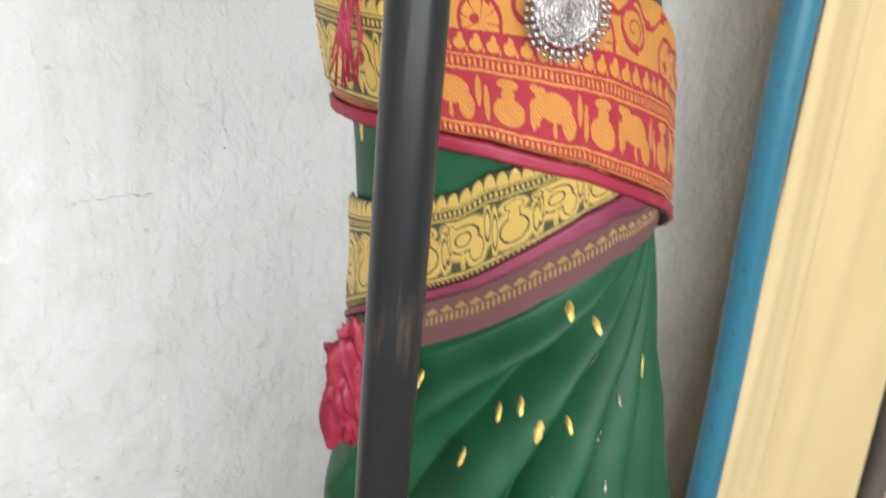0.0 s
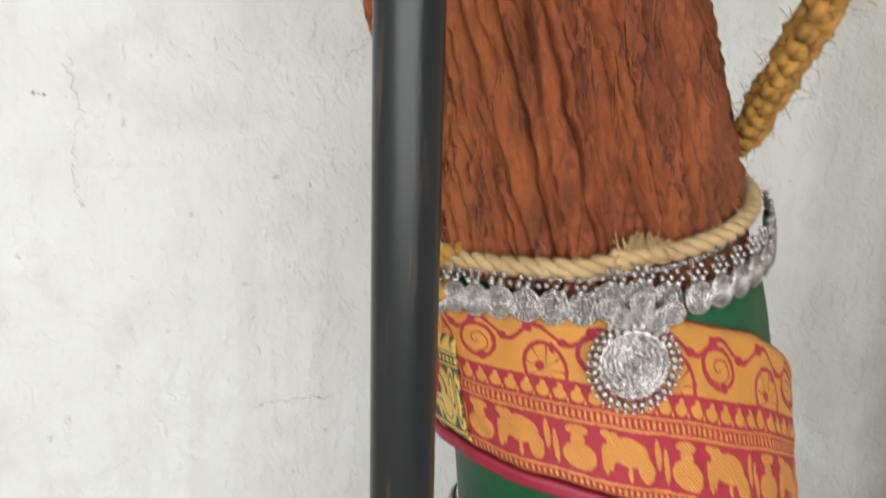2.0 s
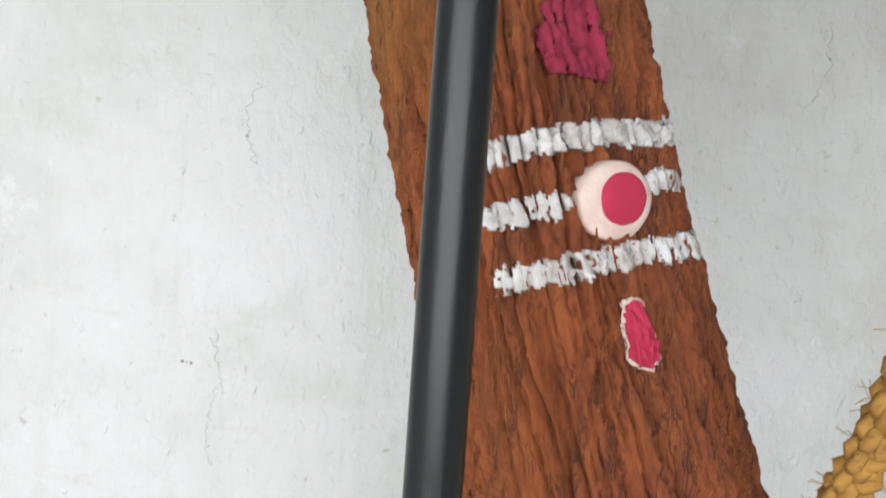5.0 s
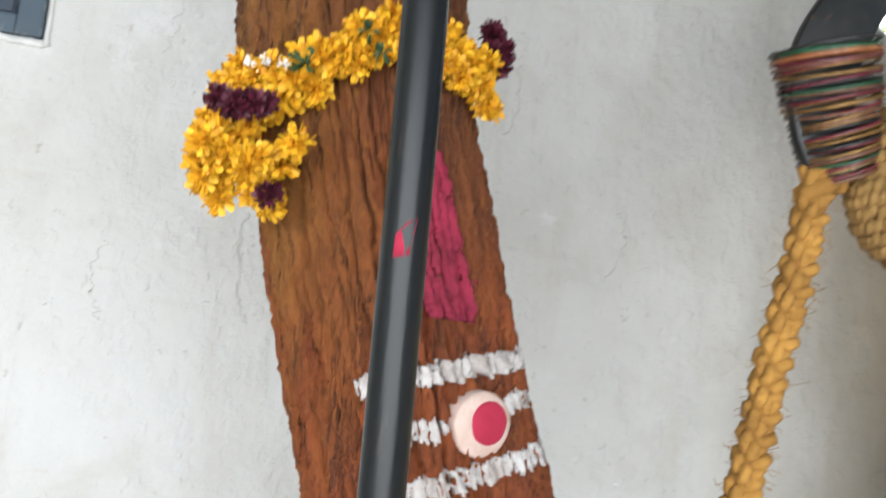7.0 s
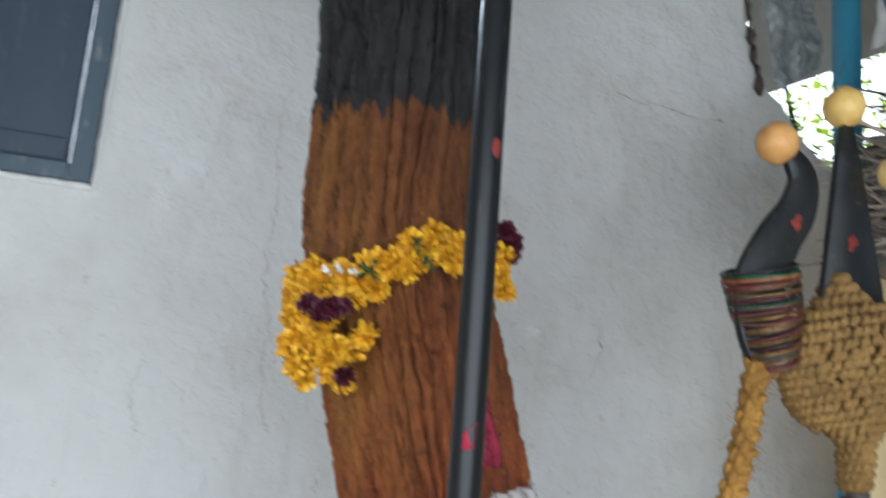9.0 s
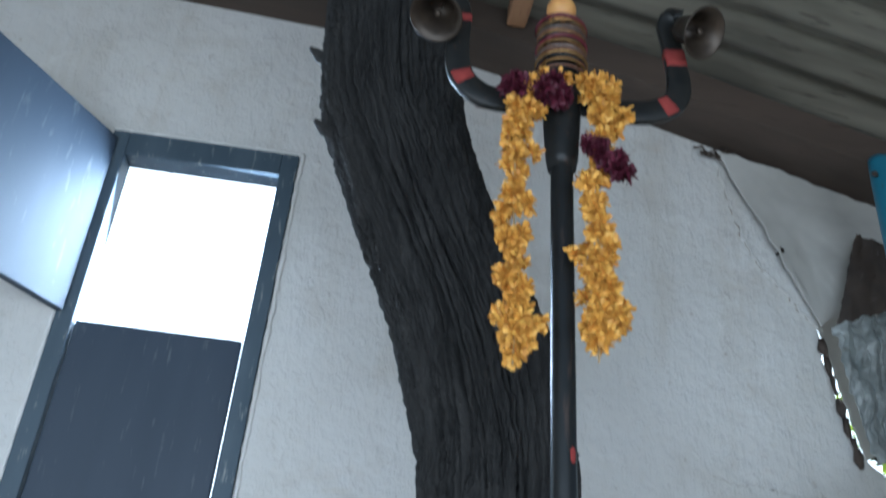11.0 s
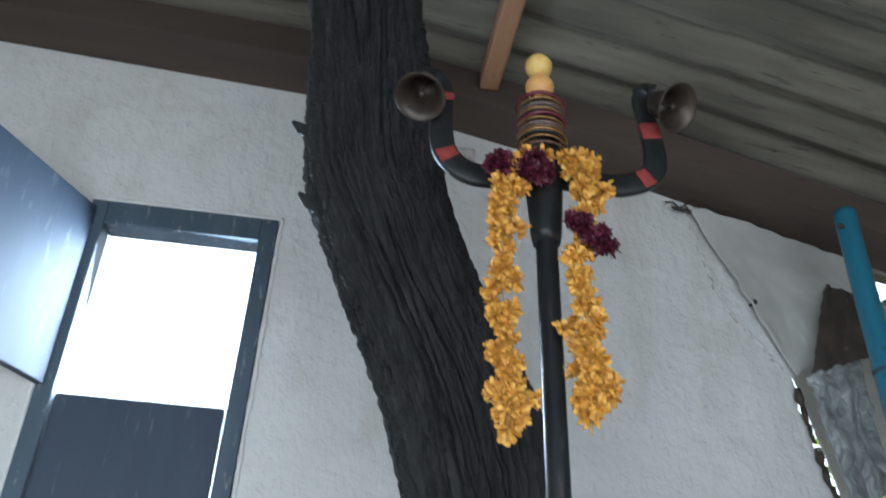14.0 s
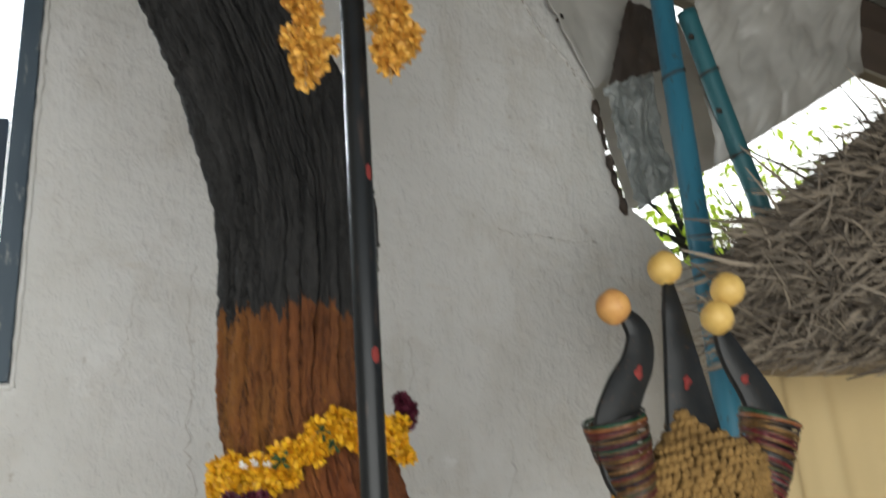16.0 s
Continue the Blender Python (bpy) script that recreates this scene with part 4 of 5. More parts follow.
def build_drop():
    t = thing("drop_mark", "crimson drop-shaped mark with a pale edge", "painted mark")

    def drop(grow):
        def inside(d, z):
            q = (z - 1.237 + grow * 0.002) / (0.046 + grow * 0.004)
            if not 0 < q < 1:
                return False
            w = (4.8 + grow * 1.2) * (0.50 + 0.50 * math.sin(math.pi * min(1, (1 - q) * 0.72))) * math.sqrt(min(1, (1 - q) / 0.10)) * math.sqrt(min(1, q / 0.12))
            return abs(d - (17.3 + 1.6 * q)) < w
        return inside

    patch("edge", drop(1), 5, 30, 1.22, 1.30, CREAMPASTE, 0.003, "", t, 0.0009, -0.001)
    patch("centre", drop(0), 5, 30, 1.22, 1.30, KUMKUM, 0.0048, "", t, 0.0009, -0.001)
    return t


build_drop()


def red_smear(d, z):
    if not 1.435 < z < 1.582:
        return False
    lo = lerp(z, [(1.435, 9), (1.45, 6), (1.52, 13.5), (1.565, 19), (1.58, 24)], 1)
    hi = lerp(z, [(1.435, 30), (1.455, 34), (1.475, 33), (1.52, 27), (1.565, 31), (1.58, 27)], 1)
    w = 4.0 * noise.noise((d * 0.2, z * 60, 9)) + 2.0 * noise.noise((d * 0.7, z * 180, 9))
    return lo - w < d < hi + w


patch("powder_smear", red_smear, 0, 42, 1.43, 1.59, MAGENTA, 0.0008, "magenta powder smeared down the bark")


# ---- flowers ----
def flower_mesh(seed, material, r=0.0165, petals=104):
    """A loose chrysanthemum head: many narrow petals round a small heart."""
    rng = random.Random(seed)
    bm = bmesh.new()
    for k in range(petals):
        up = rng.uniform(-0.6, 1.0)
        a = rng.uniform(0, 2 * math.pi)
        d = Vector((math.cos(a) * math.sqrt(max(0, 1 - up * up)), math.sin(a) * math.sqrt(max(0, 1 - up * up)), up))
        length = r * rng.uniform(0.5, 1.05)
        side = d.orthogonal().normalized()
        side = Matrix.Rotation(rng.uniform(0, 6.28), 3, d) @ side
        lift = d.cross(side)
        w = r * rng.uniform(0.12, 0.20)
        rows = []
        curl = rng.uniform(-0.6, 0.6) * r
        for q, ww in ((0.15, 0.5), (0.5, 0.85), (0.85, 1.1), (1.0, 0.75)):
            c = d * length * q + lift * curl * q * q
            rows.append([c - side * w * ww, c + lift * w * 0.45 * ww, c + side * w * ww])
        grid(bm, rows)
    me = finish(bm)
    me.materials.append(material)
    return me


def spray(parent, meshes, spots, seed, name="flower", lo=0.8, hi=1.15, out=(0, -1, 0)):
    rng = random.Random(seed)
    for p in spots:
        ob = part(name, rng.choice(meshes), None, parent)
        d = Vector(out) + Vector((rng.gauss(0, 0.55), rng.gauss(0, 0.4), rng.gauss(0, 0.55)))
        s = rng.uniform(lo, hi)
        ob.matrix_basis = Matrix.Translation(p) @ d.to_track_quat("Z", "Y").to_matrix().to_4x4() @ pose(0, 0, 0, 0, 0, rng.uniform(0, 360)) @ Matrix.Scale(s, 4)


FRESH = [flower_mesh(20 + k, YELLOW) for k in range(5)]
DRIED = [flower_mesh(40 + k, DRYYELLOW, 0.0165, 60) for k in range(5)]
DARK = [flower_mesh(60 + k, PURPLE, 0.0125, 120) for k in range(3)]
WHITEBUD = petal_material("white_petals", (0.75, 0.74, 0.68), (0.85, 0.84, 0.8))
PALE = [flower_mesh(70, WHITEBUD, 0.007, 18)]


def build_trunk_garland():
    t = thing("flower_garland", "fresh yellow chrysanthemum garland tied round the trunk", "garland")
    rng = random.Random(11)
    line = [(-100, 1.60), (-88, 1.606), (-60, 1.606), (-37, 1.612), (-21, 1.637), (-7, 1.657), (8, 1.672), (25, 1.670), (45, 1.662), (63, 1.655), (80, 1.65)]
    spots = []
    for d in np.linspace(-98, 60, 34):
        for _ in range(3):
            spots.append(on_trunk(d + rng.uniform(-2, 2), lerp(d, line, 1) + rng.gauss(0, 0.011), 0.022 + rng.uniform(-0.006, 0.006), False))
    # the hanging bunch at the side
    for _ in range(34):
        a, q = rng.uniform(0, 6.28), math.sqrt(rng.random())
        spots.append(Vector((-0.171 + 0.042 * q * math.cos(a), -0.088 + rng.uniform(-0.03, 0.03), 1.553 + 0.048 * q * math.sin(a))))
    spray(t, FRESH, spots, 2, "flower", 0.75, 1.1, (-0.15, -1, 0.1))
    dark = [Vector((-0.197, -0.118, 1.588)), Vector((-0.183, -0.125, 1.583)), Vector((-0.17, -0.122, 1.587)), Vector((-0.16, -0.118, 1.590)), on_trunk(66, 1.698, 0.034, False), on_trunk(70, 1.686, 0.036, False), on_trunk(73, 1.710, 0.034, False), on_trunk(76, 1.694, 0.038, False), on_trunk(64, 1.714, 0.032, False), on_trunk(70, 1.702, 0.042, False), Vector((-0.148, -0.112, 1.517))]
    spray(t, DARK, dark, 3, "purple_flower", 0.85, 1.15)
    spray(t, PALE, [Vector((-0.178, -0.085, 1.630)), Vector((-0.165, -0.09, 1.632)), Vector((-0.15, -0.095, 1.630))], 4, "white_flower")
    green = [flower_mesh(80, LEAFDARK, 0.014, 16)]
    spray(t, green, [on_trunk(-25, 1.632, 0.035, False), on_trunk(-2, 1.668, 0.036, False), on_trunk(2, 1.652, 0.036, False)], 5, "leaf_sprig")
    return t


LEAFDARK = petal_material("dull_green_leaf", (0.03, 0.06, 0.02), (0.05, 0.09, 0.03))
build_trunk_garland()


# ---- tall trident in front of the trunk ----
def mast(z):
    return Vector((-0.0648 - 0.0291 * (z - 1.5), -0.3005 + 0.0156 * (z - 1.5), z))


def bar(path, wide, thick, n=(0, 1, 0)):
    """A flat iron bar along a path, its broad face across n; wide may be a list."""
    bm = bmesh.new()
    pts = [Vector(p) for p in path]
    wide = wide if isinstance(wide, (list, tuple)) else [wide] * len(pts)
    nn = Vector(n).normalized()
    rows = []
    for i, p in enumerate(pts):
        d = (pts[min(i + 1, len(pts) - 1)] - pts[max(i - 1, 0)]).normalized()
        s = nn.cross(d).normalized()
        w, h = wide[i] / 2, thick / 2
        c = min(0.3 * h, 0.3 * w)
        rows.append([p + s * a + nn * b for a, b in ((-w, -h + c), (-w + c, -h), (w - c, -h), (w, -h + c), (w, h - c), (w - c, h), (-w + c, h), (-w, h - c))])
    vs = grid(bm, rows, True)
    bm.faces.new(vs[0][::-1])
    bm.faces.new(vs[-1])
    bmesh.ops.recalc_face_normals(bm, faces=bm.faces)
    return bm


def lemon_mesh(r, seed, material):
    bm = bmesh.new()
    bmesh.ops.create_uvsphere(bm, u_segments=28, v_segments=18, radius=r)
    for v in bm.verts:
        u = v.co.normalized()
        v.co *= 1 + 0.03 * noise.noise(u * 2 + Vector((seed, 0, 0))) + 0.07 * max(0, abs(u.z) - 0.88) / 0.12
    me = finish(bm)
    me.materials.append(material)
    return me


def ring_mesh(R, r, wob=0):
    bm = bmesh.new()
    grid(bm, [[((R + r * math.cos(b)) * math.cos(a), (R + r * math.cos(b)) * math.sin(a), r * math.sin(b) + wob * math.sin(3 * a)) for b in [2 * math.pi * j / 8 for j in range(8)]] for a in [2 * math.pi * k / 40 for k in range(41)]], True)
    bmesh.ops.remove_doubles(bm, verts=bm.verts, dist=1e-6)
    return finish(bm)


def bell(parent, top, axis, size, label):
    """A small hollow bell hanging from top along axis."""
    prof = [(0.10, 0.0), (0.26, 0.02), (0.36, 0.10), (0.40, 0.30), (0.46, 0.55), (0.58, 0.80), (0.72, 0.97), (0.74, 1.0), (0.70, 1.0), (0.54, 0.80), (0.42, 0.55), (0.36, 0.30), (0.30, 0.12), (0.02, 0.06)]
    bm = bmesh.new()
    grid(bm, [[(q * size * math.cos(a), q * size * math.sin(a), h * size) for a in [2 * math.pi * k / 36 for k in range(36)]] for q, h in prof], True)
    bmesh.ops.recalc_face_normals(bm, faces=bm.faces)
    ob = part("bell", bm, BRONZE, parent, label)
    ob.matrix_basis = Matrix.Translation(top) @ Vector(axis).to_track_quat("Z", "Y").to_matrix().to_4x4()
    cl = tube(bmesh.new(), [(0, 0, size * 0.1), (0, 0, size * 0.72)], size * 0.03, 8)
    bmesh.ops.create_icosphere(cl, subdivisions=2, radius=size * 0.10, matrix=Matrix.Translation((0, 0, size * 0.78)))
    part("clapper", cl, BRONZE, ob)
    lp = ring_mesh(size * 0.13, size * 0.035)
    lo = part("loop", lp, BRONZE, ob)
    lo.matrix_basis = pose(0, 0, -size * 0.1, 90, 0, 0)
    return ob


def build_tall_trident():
    t = thing("trident", "tall black iron trident hung with bells and dry garlands", "trident", at=(0, 0, 0))
    zs = np.linspace(-0.6, 2.40, 70)
    part("pole", tube(bmesh.new(), [mast(float(z)) for z in zs], 0.0146, 28), IRON, t, "black painted iron pole")
    # socket and middle prong
    part("socket", tube(bmesh.new(), [mast(z) for z in (2.315, 2.33, 2.40, 2.452, 2.465)], [0.0185, 0.021, 0.0255, 0.027, 0.023], 24), BLADE, t)
    part("middle_prong", bar([mast(z) for z in (2.45, 2.50, 2.56, 2.60, 2.63)], [0.045, 0.04, 0.03, 0.018, 0.006], 0.012), BLADE, t)
    m = mast(2.43)
    left = smooth_path([(-0.10, m.y, 2.428), (-0.155, m.y, 2.416), (-0.20, m.y, 2.418), (-0.231, m.y, 2.445), (-0.240, m.y, 2.49), (-0.239, m.y, 2.545), (-0.243, m.y, 2.572), (-0.256, m.y - 0.004, 2.583), (-0.268, m.y - 0.01, 2.574)], 7)
    right = smooth_path([(-0.075, m.y, 2.428), (-0.02, m.y, 2.424), (0.03, m.y, 2.430), (0.066, m.y, 2.452), (0.074, m.y, 2.49), (0.066, m.y, 2.55), (0.058, m.y, 2.59), (0.064, m.y - 0.006, 2.606), (0.078, m.y - 0.014, 2.603)], 7)
    n = len(left)
    taper = [0.034 - 0.018 * max(0, (k / n - 0.45) / 0.55) for k in range(n)]
    la = part("side_prong", bar(left, taper, 0.012), BLADE, t, "curved side prong tied with red rag")
    ra = part("side_prong", bar(right, taper, 0.012), BLADE, t, "curved side prong tied with red rag")

    def rag(path, a, b, parent):
        part("rag", bar(path[a:b], 0.030, 0.016), REDRAG, parent)

    rag(left, 19, 23, la)
    rag(left, 34, 37, la)
    rag(right, 17, 21, ra)
    rag(right, 31, 35, ra)
    bell(t, Vector((-0.266, m.y - 0.020, 2.552)), (-0.20, -0.38, -0.90), 0.050, "tarnished bronze bell")
    bell(t, Vector((0.070, m.y - 0.024, 2.568)), (0.45, -0.62, -0.64), 0.050, "tarnished bronze bell")
    # bangles on the middle prong
    rng = random.Random(6)
    thin, thick = ring_mesh(0.0335, 0.0019), ring_mesh(0.0345, 0.003)
    for k in range(17):
        z = 2.466 + 0.0052 * k
        ob = part("bangle", (thick if k in (4, 9, 16) else thin).copy(), BANGLES[(3, 1, 6, 2, 1, 3, 5)[k % 7]], t)
        ob.matrix_basis = Matrix.Translation(mast(z)) @ pose(0, rng.uniform(-0.002, 0.002), 0, rng.uniform(-5, 5), rng.uniform(-5, 5), 0)
    return t


def glass_bangle(name, c, metal=0.0):
    return grainy(name, c, tuple(q * 0.6 for q in c), 0.25, metal, 900, 200, tuple(min(1, q * 2.2 + 0.1) for q in c), 0.4)


BANGLES = [glass_bangle("dark_red_glass", (0.16, 0.012, 0.02)), glass_bangle("gold_glitter", (0.28, 0.155, 0.05), 0.6), glass_bangle("black_glass", (0.015, 0.014, 0.014)), glass_bangle("brown_glass", (0.13, 0.055, 0.03)), glass_bangle("green_glass", (0.012, 0.07, 0.03)), glass_bangle("silver_glitter", (0.17, 0.145, 0.13), 0.6), glass_bangle("maroon_glass", (0.11, 0.012, 0.022)), glass_bangle("orange_cloth", (0.26, 0.09, 0.03))]
build_tall_trident()
for dz, r, material in ((2.588, 0.0215, LEMONOLD), (2.630, 0.0205, LEMON)):
    ob = solo("lemon", lemon_mesh(r, dz * 7, material), material, "drying lemon spiked on the trident's tip", "lemon", "lemons on the tridents")
    ob.location = mast(dz) + Vector((0, -0.003, 0))


def build_hanging_garland(name, line, seed, label):
    t = thing(name, label, "garland", "garlands on the trident")
    rng = random.Random(seed)
    path = smooth_path(line, 5)
    spots = []
    for k, p in enumerate(path):
        w = 0.014 + 0.005 * math.sin(k * 1.35 + seed)
        for _ in range(3):
            spots.append(p + Vector((rng.gauss(0, w * 0.6), rng.gauss(0, w * 0.45), rng.gauss(0, 0.008))))
    spray(t, DRIED, spots, seed, "flower", 0.75, 1.1, (0, -0.7, -0.5))
    part("string", tube(bmesh.new(), path + [path[-1] - Vector((0, 0, 0.03))], 0.0012, 6), ROPE, t)
    return t


build_hanging_garland("hanging_garland", [(-0.10, -0.32, 2.425), (-0.14, -0.328, 2.40), (-0.155, -0.33, 2.34), (-0.156, -0.33, 2.24), (-0.150, -0.33, 2.15), (-0.147, -0.33, 2.09), (-0.146, -0.33, 2.055)], 5, "dry yellow flower garland hanging beside the pole")
build_hanging_garland("hanging_garland", [(-0.06, -0.32, 2.43), (-0.042, -0.328, 2.41), (-0.051, -0.33, 2.34), (-0.053, -0.33, 2.25), (-0.050, -0.33, 2.16), (-0.046, -0.33, 2.11), (-0.049, -0.33, 2.07)], 9, "dry yellow flower garland hanging beside the pole")


def build_purple_bunch(spots, label, seed):
    t = thing("purple_flowers", label, "flowers", "purple flower bunches")
    rng = random.Random(seed)
    pts = [Vector(p) + Vector((rng.gauss(0, 0.008), rng.gauss(0, 0.005), rng.gauss(0, 0.008))) for p in spots for _ in range(4)]
    spray(t, DARK, pts, seed, "flower", 0.9, 1.3)
    return t


build_purple_bunch([(-0.174, -0.335, 2.41), (-0.155, -0.335, 2.405), (-0.125, -0.338, 2.405), (-0.105, -0.338, 2.395)], "dark purple flowers tucked under the bangles", 3)
build_purple_bunch([(-0.066, -0.345, 2.32), (-0.055, -0.345, 2.31), (-0.027, -0.345, 2.292)], "dark purple flowers on the garland", 4)
# dabs of red powder higher on the pole
for z, side in ((1.733, 0.35), (1.94, 0.55)):
    bm = bmesh.new()
    rows = []
    for k in range(9):
        zz = z + 0.009 * (k / 4 - 1)
        c, half = mast(zz), 0.34 * math.sqrt(max(0.02, 1 - (k / 4 - 1) ** 2)) * (1 + 0.4 * noise.noise((zz * 90, z, 3)))
        rows.append([c + Vector((0.0151 * math.sin(side + half * q), -0.0151 * math.cos(side + half * q), 0)) for q in (-1, -0.5, 0, 0.5, 1)])
    grid(bm, rows)
    bmesh.ops.recalc_face_normals(bm, faces=bm.faces)
    bmesh.ops.solidify(bm, geom=bm.faces[:], thickness=0.0006)
    solo("powder_dab", bm, REDRAG, "dull red powder dab on the black pole", "powder dab", "powder dabs on the pole")
# petal stuck on the pole
bm = bmesh.new()
c = mast(1.480) + Vector((-0.002, -0.0160, 0))
slab(bm, [c + Vector((x, 0.003 * abs(x) / 0.008, z)) for x, z in ((-0.006, -0.012), (0.003, -0.010), (0.007, 0.0), (0.006, 0.013), (0.0, 0.010), (-0.006, 0.002))], 0.0015)
solo("petal", bm, KUMKUM, "dry red petal stuck to the black pole", "petal")


# ---- second trident with wrapped head ----
TY = -0.26


def build_small_trident():
    t = thing("small_trident", "black iron trident bound with jute and hung with glass bangles", "trident")
    x = lambda z: 0.364 + 0.12 * max(0.0, 1.40 - z)
    part("shaft", tube(bmesh.new(), [(x(z), TY, z) for z in np.linspace(-0.6, 1.6, 20)], 0.0115, 16), RUST, t, "rusty brown iron shaft")
    bm = bmesh.new()
    for k in range(6):
        grid(bm, [[(x(1.4) + (0.0118 + 0.0032 * math.cos(b)) * math.cos(a), TY + (0.0118 + 0.0032 * math.cos(b)) * math.sin(a), 1.40 + 0.009 * k + 0.004 * math.sin(b) + 0.002 * math.sin(a + k)) for b in [2 * math.pi * j / 8 for j in range(8)]] for a in [2 * math.pi * q / 20 for q in range(21)]], True)
    part("thread_binding", bm, DULLTHREAD, t, "faded maroon thread binding")
    lb = smooth_path([(0.258, TY, 1.582), (0.244, TY, 1.61), (0.240, TY, 1.655), (0.258, TY, 1.70), (0.279, TY, 1.735), (0.285, TY, 1.768), (0.272, TY, 1.79), (0.255, TY, 1.80)], 6)
    wide = [float(np.interp(k / (len(lb) - 1), [0, 0.3, 0.55, 0.8, 1], [0.05, 0.056, 0.044, 0.028, 0.010])) for k in range(len(lb))]
    left = part("blade", bar(lb, wide, 0.010), BLADE, t)
    part("middle_blade", bar([(0.352, TY, 1.60), (0.349, TY, 1.66), (0.343, TY, 1.74), (0.338, TY, 1.80), (0.334, TY, 1.85)], [0.085, 0.074, 0.048, 0.029, 0.008], 0.010), BLADE, t)
    rb = smooth_path([(0.450, TY, 1.582), (0.462, TY, 1.61), (0.466, TY, 1.655), (0.447, TY, 1.70), (0.425, TY, 1.735), (0.412, TY, 1.762), (0.403, TY, 1.785)], 6)
    wide = [float(np.interp(k / (len(rb) - 1), [0, 0.3, 0.55, 0.8, 1], [0.05, 0.056, 0.044, 0.032, 0.014])) for k in range(len(rb))]
    part("blade", bar(rb, wide, 0.010), BLADE, t)
    for px, pz in ((0.277, 1.722), (0.344, 1.71), (0.432, 1.714)):
        bm = bmesh.new()
        slab(bm, [(px + 0.0055 * math.cos(a) * (1 + 0.4 * math.sin(3 * a + px * 40)), TY - 0.0065, pz + 0.008 * math.sin(a) * (1 + 0.3 * math.sin(2 * a + px * 90))) for a in [2 * math.pi * k / 14 for k in range(14)]], 0.003)
        part("powder_dab", bm, REDRAG, t, "crimson powder dab")
    rng = random.Random(2)
    for side, cx0, cx1, tilt in ((-1, 0.239, 0.262, 22), (1, 0.466, 0.444, -22)):
        for k in range(42):
            q = k / 41
            z = 1.668 - 0.092 * q
            R = 0.0375 - 0.0125 * q ** 1.6
            me = ring_mesh(R + rng.uniform(-0.001, 0.001), 0.0024 if k in (1, 3) else rng.uniform(0.0009, 0.0015))
            ob = part("bangle", me, BANGLES[4] if k == 1 else BANGLES[7] if k == 3 else BANGLES[rng.choice((2, 1, 1, 3, 6, 3, 0, 5, 6, 4, 0, 1, 2))], t)
            ob.matrix_basis = pose(cx0 + (cx1 - cx0) * q, TY, z) @ pose(0, 0, 0, rng.uniform(-5, 3) + 8, tilt * (-1) * (0.7 + 0.5 * q) + rng.uniform(-3, 3), 0)
    # jute wound over the joint
    out = [(1.452, 0.345, 0.373), (1.505, 0.340, 0.377), (1.522, 0.326, 0.392), (1.535, 0.300, 0.425), (1.56, 0.276, 0.446), (1.59, 0.266, 0.452), (1.615, 0.268, 0.448), (1.632, 0.282, 0.415), (1.65, 0.303, 0.365), (1.668, 0.316, 0.336)]
    z, k = 1.464, 0
    wrap = thing_part("jute_wrap", t, "thick wound jute cord")
    bm = bmesh.new()
    # slanting stitches of plaited cord, row on row round the joint
    while z < 1.672:
        a, b = lerp(z, out, 1), lerp(z, out, 2)
        c, h = (a + b) / 2 + 0.003, (b - a) / 2 - 0.005
        depth = min(0.038, 0.012 + h * 0.32)
        count = max(14, int(2 * math.pi * math.sqrt((h * h + depth * depth) / 2) / 0.0084))
        for j in range(count):
            th = 2 * math.pi * (j + 0.5 * (k % 2)) / count + rng.gauss(0, 0.02)
            p = Vector((c + h * math.cos(th), TY - depth * math.sin(th), z + 0.016 * math.cos(th) * (h / 0.09) - 0.010 * abs(math.cos(th)) ** 2 * (h / 0.09) + rng.gauss(0, 0.0006)))
            out_dir = Vector((math.cos(th) / max(h, 0.01), -math.sin(th) / depth, 0)).normalized()
            along = Vector((0, 0, 1)).cross(out_dir).normalized()
            d = (along * 0.48 + Vector((0, 0, 1)) * (0.88 + rng.gauss(0, 0.08))).normalized()
            ln, w = rng.uniform(0.0068, 0.0084), rng.uniform(0.0042, 0.0050)
            tube(bm, [p - d * ln - out_dir * 0.003, p - d * ln * 0.55, p + out_dir * 0.0022, p + d * ln * 0.55, p + d * ln - out_dir * 0.003], [w * 0.3, w * 0.85, w, w * 0.85, w * 0.3], 7)
        z += 0.0098
        k += 1
    fuzz(bm, [(0.36 + rng.uniform(-0.09, 0.09), TY - 0.035, 1.58 + rng.uniform(-0.06, 0.06)) for _ in range(80)], 0.004, 140, 3, 0.012)
    me = finish(bm)
    me.materials.append(JUTE)
    wrap.data = me
    tagged(wrap, "thick wound jute cord", kind="stuff")
    # filled core of the winding
    core = bmesh.new()
    grid(core, [[(lerp(zz, out, 1) + (lerp(zz, out, 2) - lerp(zz, out, 1)) * (0.5 - 0.34 * math.cos(a)), TY - math.sin(a) * (min(0.038, 0.012 + (lerp(zz, out, 2) - lerp(zz, out, 1)) * 0.16) * 0.72), zz) for a in [2 * math.pi * q / 32 for q in range(32)]] for zz in np.linspace(1.466, 1.655, 30)], True)
    part("core", core, JUTE, wrap)
    return t


def thing_part(name, parent, label):
    ob = new(name, bpy.data.meshes.new(name))
    ob.parent = parent
    return tagged(ob, label)


